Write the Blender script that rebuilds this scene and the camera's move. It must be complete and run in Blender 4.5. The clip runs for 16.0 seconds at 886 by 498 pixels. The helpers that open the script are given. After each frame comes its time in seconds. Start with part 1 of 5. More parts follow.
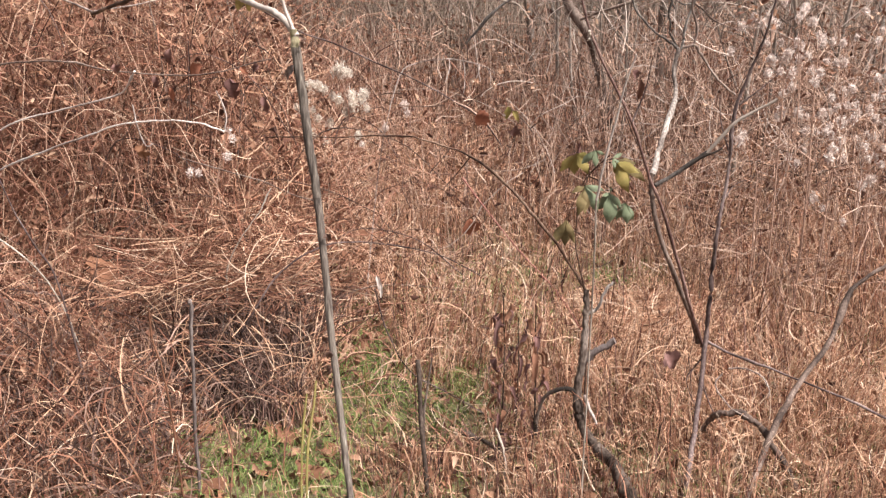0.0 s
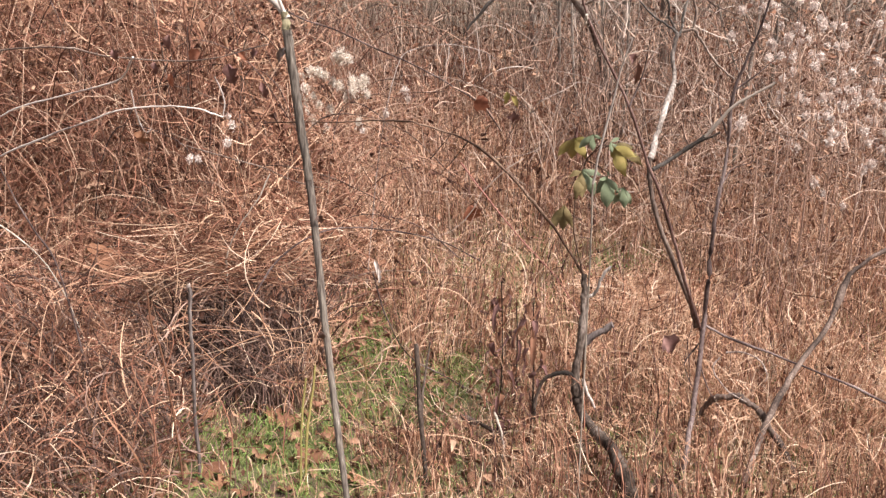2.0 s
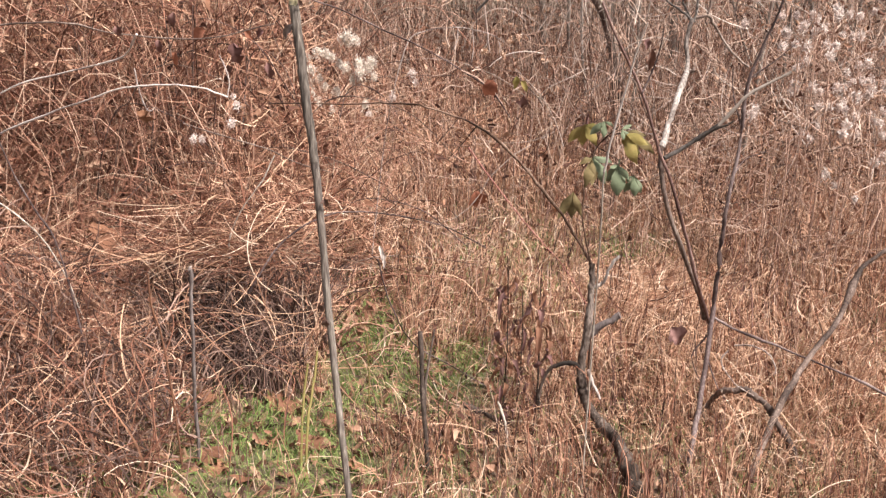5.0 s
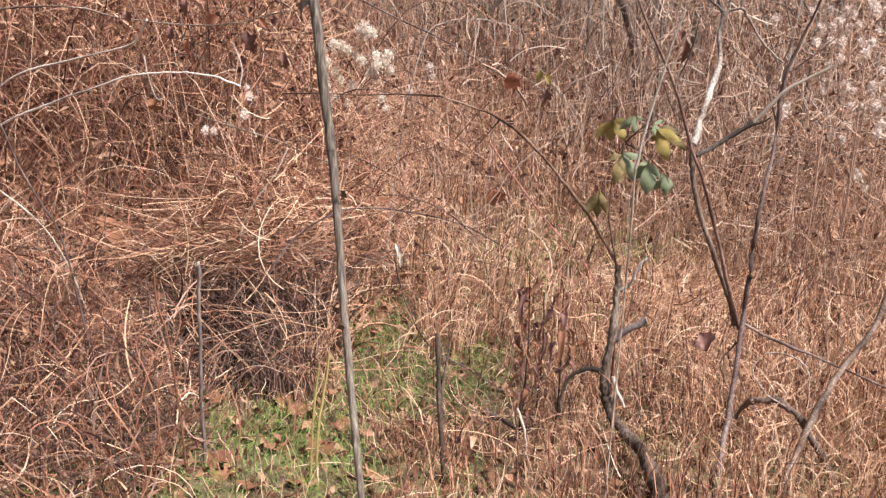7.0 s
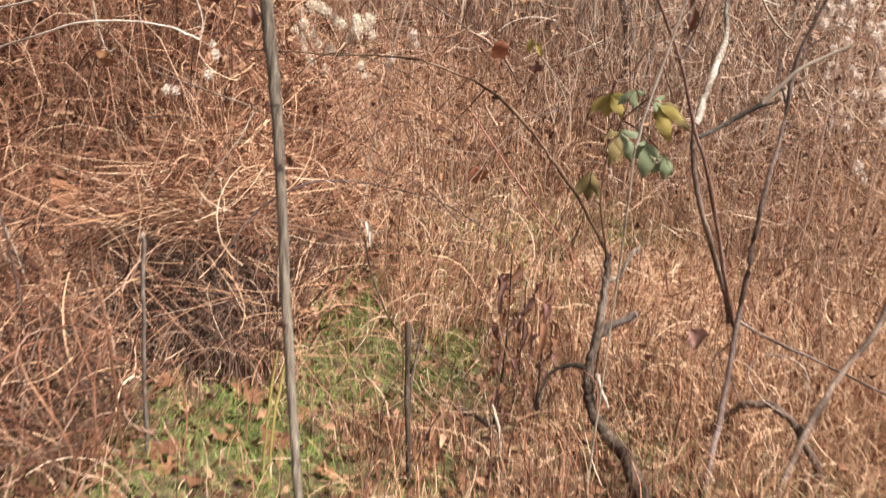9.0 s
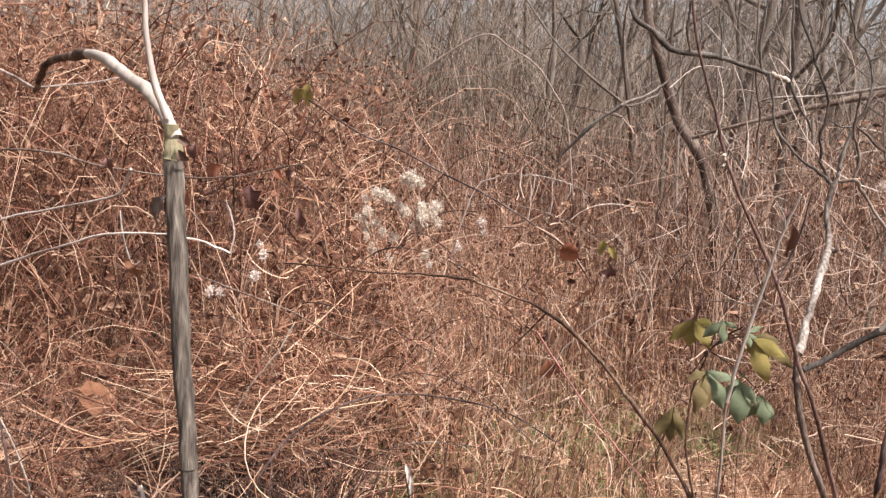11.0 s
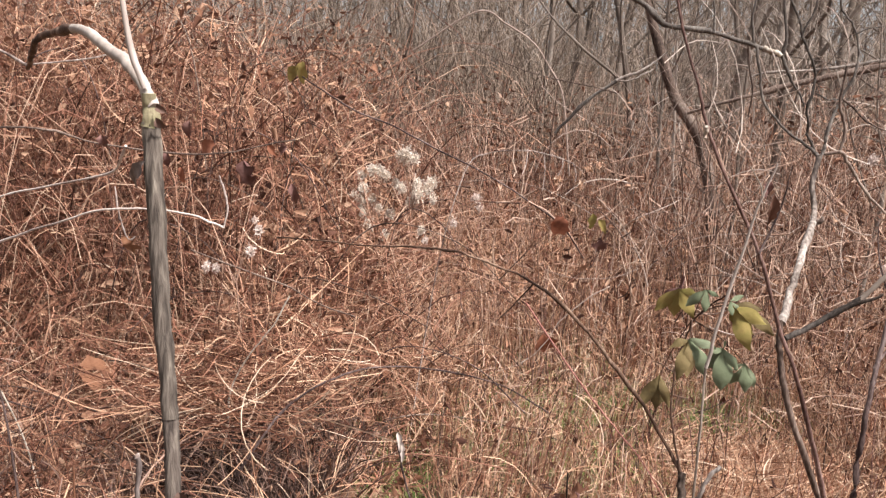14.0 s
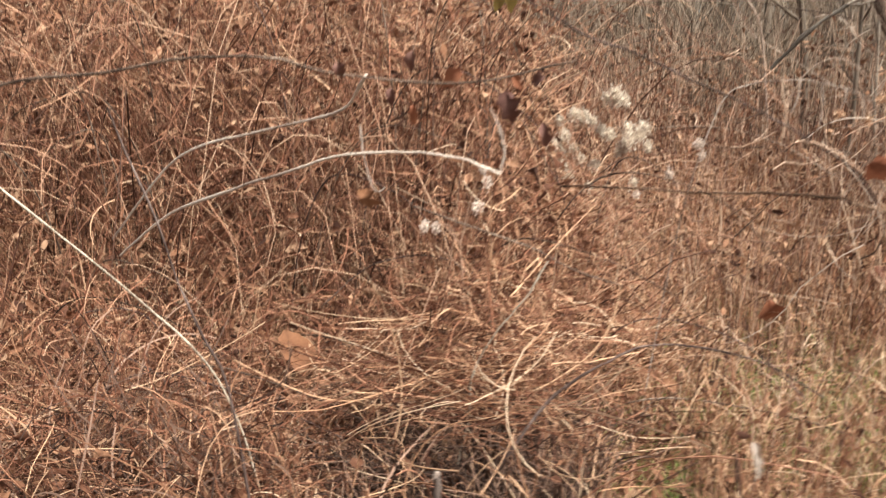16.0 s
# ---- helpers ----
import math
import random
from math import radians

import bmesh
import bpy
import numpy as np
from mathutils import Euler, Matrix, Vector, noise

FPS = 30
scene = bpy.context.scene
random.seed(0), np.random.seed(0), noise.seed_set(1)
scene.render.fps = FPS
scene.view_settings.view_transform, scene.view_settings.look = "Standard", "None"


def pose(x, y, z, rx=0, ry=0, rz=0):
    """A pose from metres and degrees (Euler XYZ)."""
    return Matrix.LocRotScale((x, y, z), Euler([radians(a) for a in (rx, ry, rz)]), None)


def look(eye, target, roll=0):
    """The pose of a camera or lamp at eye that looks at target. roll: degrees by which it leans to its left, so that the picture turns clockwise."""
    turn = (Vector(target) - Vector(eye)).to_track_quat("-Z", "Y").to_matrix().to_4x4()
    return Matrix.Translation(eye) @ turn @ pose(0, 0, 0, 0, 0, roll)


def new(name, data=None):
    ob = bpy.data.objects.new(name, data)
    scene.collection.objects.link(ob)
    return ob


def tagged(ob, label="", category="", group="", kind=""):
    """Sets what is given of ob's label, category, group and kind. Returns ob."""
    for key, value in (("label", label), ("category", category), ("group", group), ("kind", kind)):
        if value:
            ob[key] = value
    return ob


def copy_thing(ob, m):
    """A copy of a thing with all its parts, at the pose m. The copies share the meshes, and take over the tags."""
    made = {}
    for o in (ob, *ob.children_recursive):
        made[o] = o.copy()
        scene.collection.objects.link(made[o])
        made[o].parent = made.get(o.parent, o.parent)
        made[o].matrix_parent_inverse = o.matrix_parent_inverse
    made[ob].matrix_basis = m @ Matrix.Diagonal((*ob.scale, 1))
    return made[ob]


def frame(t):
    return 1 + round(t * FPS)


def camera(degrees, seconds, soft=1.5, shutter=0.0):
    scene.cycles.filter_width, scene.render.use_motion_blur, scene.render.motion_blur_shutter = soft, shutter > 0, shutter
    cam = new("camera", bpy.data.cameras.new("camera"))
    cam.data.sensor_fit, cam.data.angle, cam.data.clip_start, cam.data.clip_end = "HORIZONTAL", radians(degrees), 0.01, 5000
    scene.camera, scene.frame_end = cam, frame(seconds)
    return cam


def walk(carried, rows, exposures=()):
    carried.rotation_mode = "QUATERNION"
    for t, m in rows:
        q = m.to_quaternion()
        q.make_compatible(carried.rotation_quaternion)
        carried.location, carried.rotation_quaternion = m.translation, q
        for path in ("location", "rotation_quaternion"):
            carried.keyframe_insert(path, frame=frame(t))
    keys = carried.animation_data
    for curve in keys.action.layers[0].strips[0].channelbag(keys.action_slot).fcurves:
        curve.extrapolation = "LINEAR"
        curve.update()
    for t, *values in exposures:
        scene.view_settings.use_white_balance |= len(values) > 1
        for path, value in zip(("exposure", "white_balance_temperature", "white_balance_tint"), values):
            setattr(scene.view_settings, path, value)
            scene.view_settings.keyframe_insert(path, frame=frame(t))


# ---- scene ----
cam = camera(52.0, 16.0, soft=1.4, shutter=0.5)
PATH = [
    (0, (0.202, -0.15, 1.552), (0.07, 1.786, 1.064), 1.1),
    (0.5, (0.202, -0.153, 1.55), (0.071, 1.782, 1.058), 1.0),
    (1, (0.207, -0.155, 1.549), (0.074, 1.777, 1.051), 1.0),
    (1.5, (0.216, -0.157, 1.548), (0.079, 1.773, 1.042), 1.0),
    (2, (0.226, -0.16, 1.544), (0.085, 1.768, 1.03), 0.9),
    (2.5, (0.226, -0.163, 1.541), (0.087, 1.763, 1.02), 1.0),
    (3, (0.231, -0.163, 1.541), (0.091, 1.76, 1.013), 1.2),
    (5.5, (0.203, -0.077, 1.525), (0.053, 1.841, 0.979), 2.0),
    (6, (0.193, -0.040, 1.510), (0.036, 1.878, 0.966), 2.1),
    (6.5, (0.184, -0.004, 1.495), (0.019, 1.914, 0.954), 2.3),
    (7, (0.178, 0.023, 1.492), (0.005, 1.939, 0.944), 2.5),
    (7.5, (0.174, 0.049, 1.485), (-0.034, 1.958, 0.927), 2.5),
    (8, (0.116, 0.083, 1.504), (-0.148, 1.976, 0.917), 2.6),
    (8.5, (0.164, 0.119, 1.475), (-0.032, 2.017, 0.875), 3.8),
    (8.7, (0.181, 0.164, 1.454), (0.030, 2.064, 0.847), 4.2),
    (9, (0.168, 0.286, 1.429), (0.045, 2.192, 0.835), 5.1),
    (9.2, (0.151, 0.440, 1.426), (-0.009, 2.366, 0.913), 5.2),
    (9.5, (0.107, 0.629, 1.552), (-0.098, 2.588, 1.188), 5.5),
    (9.7, (0.131, 0.7, 1.547), (-0.133, 2.665, 1.282), 5.3),
    (11.8, (0.211, 0.698, 1.553), (-0.136, 2.646, 1.267), 4.2),
    (12, (0.216, 0.693, 1.551), (-0.131, 2.642, 1.261), 4.1),
    (12.5, (0.213, 0.68, 1.55), (-0.124, 2.628, 1.25), 4.2),
    (13, (0.222, 0.669, 1.547), (-0.114, 2.616, 1.24), 4.1),
    (13.5, (0.231, 0.663, 1.545), (-0.106, 2.61, 1.231), 4.1),
    (14, (0.237, 0.661, 1.544), (-0.102, 2.606, 1.224), 4.0),
    (14.5, (0.239, 0.662, 1.55), (-0.101, 2.606, 1.221), 3.9),
    (15, (0.178, 0.667, 1.542), (-0.185, 2.607, 1.204), 3.8),
    (15.3, (0.048, 0.700, 1.500), (-0.352, 2.630, 1.170), 3.0),
    (15.5, (-0.054, 0.813, 1.502), (-0.551, 2.719, 1.152), 2.9),
    (15.7, (-0.155, 0.895, 1.469), (-0.728, 2.776, 1.112), 2.6),
    (15.967, (-0.342, 1.079, 1.407), (-0.893, 2.957, 0.999), 2.15),
    (16, (-0.365, 1.102, 1.399), (-0.914, 2.980, 0.985), 2.1),
]
EXPOSURES = [(0, 0.95, 6350, 9), (3.2, 0.96, 6350, 9), (5.5, 1.01, 6350, 9), (8.2, 1.01, 6350, 9), (8.9, 0.99, 6900, 5.5), (9.7, 1.05, 6900, 4), (11.0, 0.81, 6350, 9), (15.0, 0.79, 6350, 9), (15.4, 0.84, 6850, 4), (16, 0.85, 6900, 2)]
walk(cam, [(t, look(eye, target, roll)) for t, eye, target, roll in PATH], EXPOSURES)

# ---- world and light ----
world = bpy.data.worlds.new("overcast")
scene.world = world
world.use_nodes = True
wn, wl = world.node_tree.nodes, world.node_tree.links
wn.clear()
w_out = wn.new("ShaderNodeOutputWorld")
w_bg = wn.new("ShaderNodeBackground")
w_sky = wn.new("ShaderNodeTexSky")
w_sky.sky_type = 'NISHITA'
w_sky.sun_disc = False
w_sky.sun_elevation = radians(58)
w_sky.sun_rotation = radians(120)
w_sky.dust_density = 4.0
w_hsv = wn.new("ShaderNodeHueSaturation")
w_hsv.inputs["Saturation"].default_value = 0.25
wl.new(w_sky.outputs[0], w_hsv.inputs["Color"])
wl.new(w_hsv.outputs[0], w_bg.inputs["Color"])
wl.new(w_bg.outputs[0], w_out.inputs["Surface"])
w_bg.inputs["Strength"].default_value = 0.097

sun_data = bpy.data.lights.new("sun", 'SUN')
sun_data.energy = 5.0
sun_data.angle = radians(8)
sun_data.color = (1.0, 0.95, 0.88)
sun = new("sun", sun_data)
sun.matrix_world = look((5.2, -0.2, 9.6), (0.0, 3.0, 0.0))

# ---- materials ----


def ramp(nodes, stops):
    r = nodes.new("ShaderNodeValToRGB")
    e = r.color_ramp.elements
    while len(e) < len(stops):
        e.new(0.5)
    for k, (p, c) in enumerate(stops):
        e[k].position = p
        e[k].color = (*c, 1)
    return r


def plant_mat(name, colours, rough=0.75, grain=60.0, through_light=0.0, stretch=(1, 1, 1), bump=0.3, per="island", spread=0.35, apart=0.3):
    """Colour varies from piece to piece, and along each piece with a fine grain and broad stains."""
    m = bpy.data.materials.new(name)
    m.use_nodes = True
    n, l = m.node_tree.nodes, m.node_tree.links
    bsdf = n["Principled BSDF"]
    bsdf.inputs["Roughness"].default_value = rough
    bsdf.inputs["Specular IOR Level"].default_value = 0.15
    tc = n.new("ShaderNodeTexCoord")
    mp = n.new("ShaderNodeMapping")
    mp.inputs["Scale"].default_value = stretch
    l.new(tc.outputs["Object"], mp.inputs["Vector"])
    fine = n.new("ShaderNodeTexNoise")
    fine.inputs["Scale"].default_value = grain
    fine.inputs["Detail"].default_value = 4
    broad = n.new("ShaderNodeTexNoise")
    broad.inputs["Scale"].default_value = max(1.3, grain * 0.05)
    broad.inputs["Detail"].default_value = 2
    l.new(mp.outputs[0], fine.inputs["Vector"])
    l.new(mp.outputs[0], broad.inputs["Vector"])
    if per == "island":
        geo = n.new("ShaderNodeNewGeometry")
        rnd = geo.outputs["Random Per Island"]
    else:
        oi = n.new("ShaderNodeObjectInfo")
        sc = n.new("ShaderNodeMath"); sc.operation = 'MULTIPLY_ADD'
        l.new(oi.outputs["Random"], sc.inputs[0]); sc.inputs[1].default_value = apart; sc.inputs[2].default_value = 0.5 - apart / 2
        rnd = sc.outputs[0]
    a = n.new("ShaderNodeMath"); a.operation = 'MULTIPLY_ADD'
    l.new(fine.outputs["Fac"], a.inputs[0]); a.inputs[1].default_value = spread; a.inputs[2].default_value = -spread / 2
    b = n.new("ShaderNodeMath"); b.operation = 'MULTIPLY_ADD'
    l.new(broad.outputs["Fac"], b.inputs[0]); b.inputs[1].default_value = spread * 1.6; b.inputs[2].default_value = -spread * 0.8
    s1 = n.new("ShaderNodeMath"); s1.operation = 'ADD'
    l.new(a.outputs[0], s1.inputs[0]); l.new(b.outputs[0], s1.inputs[1])
    s2 = n.new("ShaderNodeMath"); s2.operation = 'ADD'; s2.use_clamp = True
    l.new(s1.outputs[0], s2.inputs[0]); l.new(rnd, s2.inputs[1])
    k = len(colours) - 1
    r = ramp(n, [(i / k, c) for i, c in enumerate(colours)])
    l.new(s2.outputs[0], r.inputs["Fac"])
    l.new(r.outputs["Color"], bsdf.inputs["Base Color"])
    if bump:
        bp = n.new("ShaderNodeBump")
        bp.inputs["Strength"].default_value = bump
        bp.inputs["Distance"].default_value = 0.004
        l.new(fine.outputs["Fac"], bp.inputs["Height"])
        l.new(bp.outputs[0], bsdf.inputs["Normal"])
    if through_light:
        tr = n.new("ShaderNodeBsdfTranslucent")
        l.new(r.outputs["Color"], tr.inputs["Color"])
        mx = n.new("ShaderNodeMixShader")
        mx.inputs[0].default_value = through_light
        l.new(bsdf.outputs[0], mx.inputs[1])
        l.new(tr.outputs[0], mx.inputs[2])
        l.new(mx.outputs[0], n["Material Output"].inputs["Surface"])
    return m


STRAW = plant_mat("straw", [(0.11, 0.054, 0.037), (0.30, 0.150, 0.094), (0.53, 0.297, 0.190), (0.67, 0.435, 0.30), (0.59, 0.378, 0.253), (0.82, 0.635, 0.49)], through_light=0.25, grain=40, bump=0)
RUST = plant_mat("rust_straw", [(0.055, 0.025, 0.019), (0.17, 0.070, 0.046), (0.34, 0.155, 0.102), (0.52, 0.32, 0.22)], through_light=0.2, grain=40, bump=0)
# RUST made darker, in place of the shade under the bank's overhang
RUSTSHADED = plant_mat("shaded_bank_straw", [(0.045, 0.020, 0.015), (0.13, 0.052, 0.034), (0.26, 0.115, 0.075), (0.43, 0.25, 0.17)], through_light=0.2, grain=40, bump=0)
WEED = plant_mat("weed_stem", [(0.06, 0.037, 0.030), (0.21, 0.12, 0.09), (0.42, 0.265, 0.20), (0.62, 0.45, 0.355)], grain=50, bump=0)
BRAMBLE = plant_mat("bramble_stem", [(0.05, 0.026, 0.021), (0.18, 0.08, 0.056), (0.32, 0.155, 0.105), (0.55, 0.38, 0.28)], grain=50, bump=0)
DRYLEAF = plant_mat("dry_leaf", [(0.05, 0.023, 0.018), (0.14, 0.062, 0.042), (0.28, 0.138, 0.086), (0.46, 0.29, 0.20)], through_light=0.2, grain=70, bump=0.2)
DARKLEAF = plant_mat("dark_leaf", [(0.035, 0.018, 0.015), (0.085, 0.040, 0.029), (0.145, 0.070, 0.050), (0.235, 0.13, 0.09)], through_light=0.1, grain=70, bump=0.3)
VINE = plant_mat("pale_vine", [(0.07, 0.046, 0.038), (0.20, 0.135, 0.11), (0.36, 0.27, 0.23), (0.58, 0.48, 0.42)], grain=40, bump=0)
LITTER = plant_mat("fallen_leaf", [(0.06, 0.027, 0.019), (0.13, 0.058, 0.036), (0.23, 0.108, 0.062), (0.30, 0.17, 0.11)], through_light=0.1, grain=90, bump=0.4, per="object")
LITTERS = plant_mat("litter", [(0.04, 0.021, 0.015), (0.11, 0.052, 0.033), (0.20, 0.10, 0.06), (0.31, 0.18, 0.12)], grain=90, bump=0.3)
GREEN = plant_mat("grass_green", [(0.075, 0.11, 0.03), (0.14, 0.20, 0.052), (0.225, 0.295, 0.09), (0.35, 0.37, 0.15)], through_light=0.3, grain=30, bump=0)
BRUSH = plant_mat("far_brush", [(0.085, 0.060, 0.046), (0.17, 0.122, 0.095), (0.26, 0.19, 0.15), (0.40, 0.31, 0.25)], grain=6, bump=0)
BARK = plant_mat("grey_bark", [(0.035, 0.023, 0.019), (0.088, 0.058, 0.047), (0.155, 0.108, 0.089), (0.29, 0.22, 0.185)], grain=150, stretch=(1, 1, 0.25), bump=0.8, per="object", spread=1.5)
DARKBARK = plant_mat("dark_bark", [(0.014, 0.010, 0.008), (0.034, 0.023, 0.018), (0.065, 0.045, 0.036), (0.14, 0.105, 0.088)], grain=160, stretch=(1, 1, 0.3), bump=0.8, per="object", spread=1.5)
REDBARK = plant_mat("red_cane", [(0.026, 0.016, 0.015), (0.058, 0.037, 0.034), (0.10, 0.067, 0.062), (0.20, 0.148, 0.138)], grain=160, stretch=(1, 1, 0.3), bump=0.4, per="object", spread=1.5, apart=0.12)
REDSTEM = plant_mat("red_stem", [(0.035, 0.017, 0.015), (0.085, 0.045, 0.038), (0.15, 0.085, 0.073), (0.26, 0.165, 0.145)], grain=150, stretch=(1, 1, 0.3), bump=0.4, per="object", spread=1.4, apart=0.1)
RUNNER = plant_mat("red_runner", [(0.14, 0.05, 0.042), (0.26, 0.10, 0.085), (0.40, 0.20, 0.165)], grain=90, bump=0.2, per="object", spread=0.8)
HERB = plant_mat("herb_stem", [(0.035, 0.019, 0.017), (0.09, 0.046, 0.039), (0.17, 0.088, 0.073), (0.28, 0.16, 0.13)], grain=50, bump=0)
CANE = plant_mat("brown_cane", [(0.026, 0.014, 0.010), (0.066, 0.037, 0.026), (0.12, 0.07, 0.05), (0.24, 0.16, 0.12)], grain=160, stretch=(1, 1, 0.3), bump=0.5, per="object", spread=1.5, rough=0.9)
DARKCANE = plant_mat("old_bark", [(0.020, 0.013, 0.010), (0.052, 0.036, 0.029), (0.10, 0.073, 0.060), (0.22, 0.17, 0.145)], grain=120, stretch=(1, 1, 0.35), bump=1.0, per="object", spread=1.7, apart=0.0, rough=0.95)
PALEWOOD = plant_mat("weathered_wood", [(0.14, 0.105, 0.085), (0.28, 0.225, 0.185), (0.46, 0.39, 0.33), (0.62, 0.55, 0.48)], grain=150, stretch=(1, 1, 0.12), bump=0.6, per="object", spread=1.5)
STALK = plant_mat("stalk_skin", [(0.032, 0.024, 0.021), (0.088, 0.068, 0.059), (0.145, 0.115, 0.098), (0.205, 0.170, 0.142), (0.38, 0.32, 0.28)], grain=210, stretch=(1, 1, 0.07), bump=1.0, per="object", spread=1.5, apart=0.0, rough=0.9)
STALKDARK = plant_mat("stalk_weathered", [(0.022, 0.017, 0.014), (0.06, 0.047, 0.040), (0.108, 0.086, 0.073), (0.165, 0.135, 0.113), (0.33, 0.28, 0.235)], grain=190, stretch=(1, 1, 0.09), bump=1.0, per="object", spread=1.7, apart=0.0, rough=0.9)
GREYBARK = plant_mat("dead_wood_bark", [(0.028, 0.021, 0.018), (0.06, 0.048, 0.042), (0.105, 0.086, 0.077), (0.22, 0.19, 0.17)], grain=150, stretch=(1, 1, 0.25), bump=0.8, per="object", spread=1.5)
# Dark twig brown; in the hole under the bank it stands in for shade.
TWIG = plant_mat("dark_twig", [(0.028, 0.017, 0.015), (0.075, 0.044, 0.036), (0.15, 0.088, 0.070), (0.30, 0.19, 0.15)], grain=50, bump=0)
GREYSTEM = plant_mat("grey_stem", [(0.05, 0.038, 0.036), (0.10, 0.076, 0.071), (0.16, 0.125, 0.116), (0.27, 0.222, 0.205)], grain=150, stretch=(1, 1, 0.12), bump=0.6, per="object", spread=1.5, apart=0.0)
PITH = plant_mat("pale_pith", [(0.13, 0.09, 0.08), (0.36, 0.285, 0.255), (0.56, 0.47, 0.43), (0.72, 0.64, 0.59)], grain=110, stretch=(1, 1, 0.2), bump=0.6, per="object", spread=1.3, apart=0.2)
BLEACHED = plant_mat("bleached_wood", [(0.06, 0.044, 0.038), (0.15, 0.118, 0.102), (0.27, 0.222, 0.197), (0.44, 0.38, 0.345)], grain=120, stretch=(1, 1, 0.15), bump=0.8, per="object", spread=1.7, apart=0.0)
WHITEWOOD = plant_mat("white_pith", [(0.22, 0.175, 0.152), (0.40, 0.335, 0.30), (0.60, 0.525, 0.48)], grain=110, stretch=(1, 1, 0.2), bump=0.5, per="object", spread=0.7, apart=0.0)
COLLAR = plant_mat("yellow_collar", [(0.09, 0.066, 0.046), (0.19, 0.155, 0.10), (0.32, 0.28, 0.165), (0.48, 0.44, 0.29)], grain=120, stretch=(1, 1, 0.4), bump=0.8, per="object", spread=0.9, apart=0.0)
GREENSTEM = plant_mat("green_stem", [(0.07, 0.056, 0.018), (0.135, 0.108, 0.035), (0.22, 0.165, 0.065)], grain=60, bump=0.2, per="object", spread=0.6)
LEAFGREEN = plant_mat("green_leaf", [(0.085, 0.097, 0.055), (0.15, 0.17, 0.105), (0.25, 0.265, 0.18)], through_light=0.2, grain=60, bump=0.3, per="object", spread=0.5, rough=0.8)
LEAFYELLOW = plant_mat("yellowing_leaf", [(0.10, 0.085, 0.03), (0.175, 0.15, 0.045), (0.25, 0.185, 0.065), (0.17, 0.10, 0.05)], through_light=0.25, grain=60, bump=0.3, per="object", spread=0.6, rough=0.8)
LEAFOLIVE = plant_mat("olive_leaf", [(0.07, 0.05, 0.025), (0.15, 0.11, 0.05), (0.24, 0.17, 0.09)], through_light=0.2, grain=70, bump=0.3, per="object", spread=0.7)
LEAFBROWN = plant_mat("brown_leaf", [(0.12, 0.045, 0.03), (0.24, 0.09, 0.055), (0.33, 0.15, 0.09)], through_light=0.2, grain=70, bump=0.4, per="object", spread=0.6)
LEAFPURPLE = plant_mat("purple_leaf", [(0.08, 0.040, 0.038), (0.155, 0.078, 0.070), (0.25, 0.14, 0.12)], grain=70, bump=0.4, per="object", spread=0.6)
FLUFF = plant_mat("seed_fluff", [(0.60, 0.50, 0.43), (0.76, 0.67, 0.59), (0.88, 0.82, 0.75)], through_light=0.4, grain=80, bump=0)
FLUFFDULL = plant_mat("dull_seed_fluff", [(0.58, 0.46, 0.41), (0.74, 0.62, 0.57), (0.88, 0.80, 0.75)], through_light=0.3, grain=80, bump=0)
TREEBARK = plant_mat("tree_bark", [(0.07, 0.052, 0.042), (0.15, 0.115, 0.095), (0.25, 0.20, 0.17), (0.40, 0.34, 0.30)], grain=14, stretch=(1, 1, 0.3), bump=0.5, per="object", spread=0.9)


def ground_mat():
    m = bpy.data.materials.new("soil_and_turf")
    m.use_nodes = True
    n, l = m.node_tree.nodes, m.node_tree.links
    bsdf = n["Principled BSDF"]
    bsdf.inputs["Roughness"].default_value = 0.9
    tc = n.new("ShaderNodeTexCoord")
    n1 = n.new("ShaderNodeTexNoise"); n1.inputs["Scale"].default_value = 1.4; n1.inputs["Detail"].default_value = 3
    n2 = n.new("ShaderNodeTexNoise"); n2.inputs["Scale"].default_value = 35; n2.inputs["Detail"].default_value = 6
    l.new(tc.outputs["Object"], n1.inputs["Vector"]); l.new(tc.outputs["Object"], n2.inputs["Vector"])
    soil = ramp(n, [(0.3, (0.04, 0.024, 0.017)), (0.5, (0.10, 0.056, 0.036)), (0.7, (0.20, 0.12, 0.075))])
    turf = ramp(n, [(0.3, (0.045, 0.042, 0.018)), (0.5, (0.10, 0.095, 0.035)), (0.7, (0.20, 0.165, 0.08))])
    l.new(n2.outputs["Fac"], soil.inputs["Fac"]); l.new(n2.outputs["Fac"], turf.inputs["Fac"])
    pick = ramp(n, [(0.48, (0, 0, 0)), (0.6, (1, 1, 1))])
    l.new(n1.outputs["Fac"], pick.inputs["Fac"])
    mix = n.new("ShaderNodeMix"); mix.data_type = 'RGBA'
    l.new(pick.outputs["Color"], mix.inputs[0]); l.new(soil.outputs["Color"], mix.inputs[6]); l.new(turf.outputs["Color"], mix.inputs[7])
    l.new(mix.outputs[2], bsdf.inputs["Base Color"])
    bp = n.new("ShaderNodeBump"); bp.inputs["Strength"].default_value = 0.8; bp.inputs["Distance"].default_value = 0.03
    l.new(n2.outputs["Fac"], bp.inputs["Height"]); l.new(bp.outputs[0], bsdf.inputs["Normal"])
    return m


SOIL = ground_mat()

# ---- building helpers ----
rng = np.random.default_rng(7)


def smooth(a, b, v):
    u = np.clip((np.asarray(v, float) - a) / (b - a), 0, 1)
    return u * u * (3 - 2 * u)


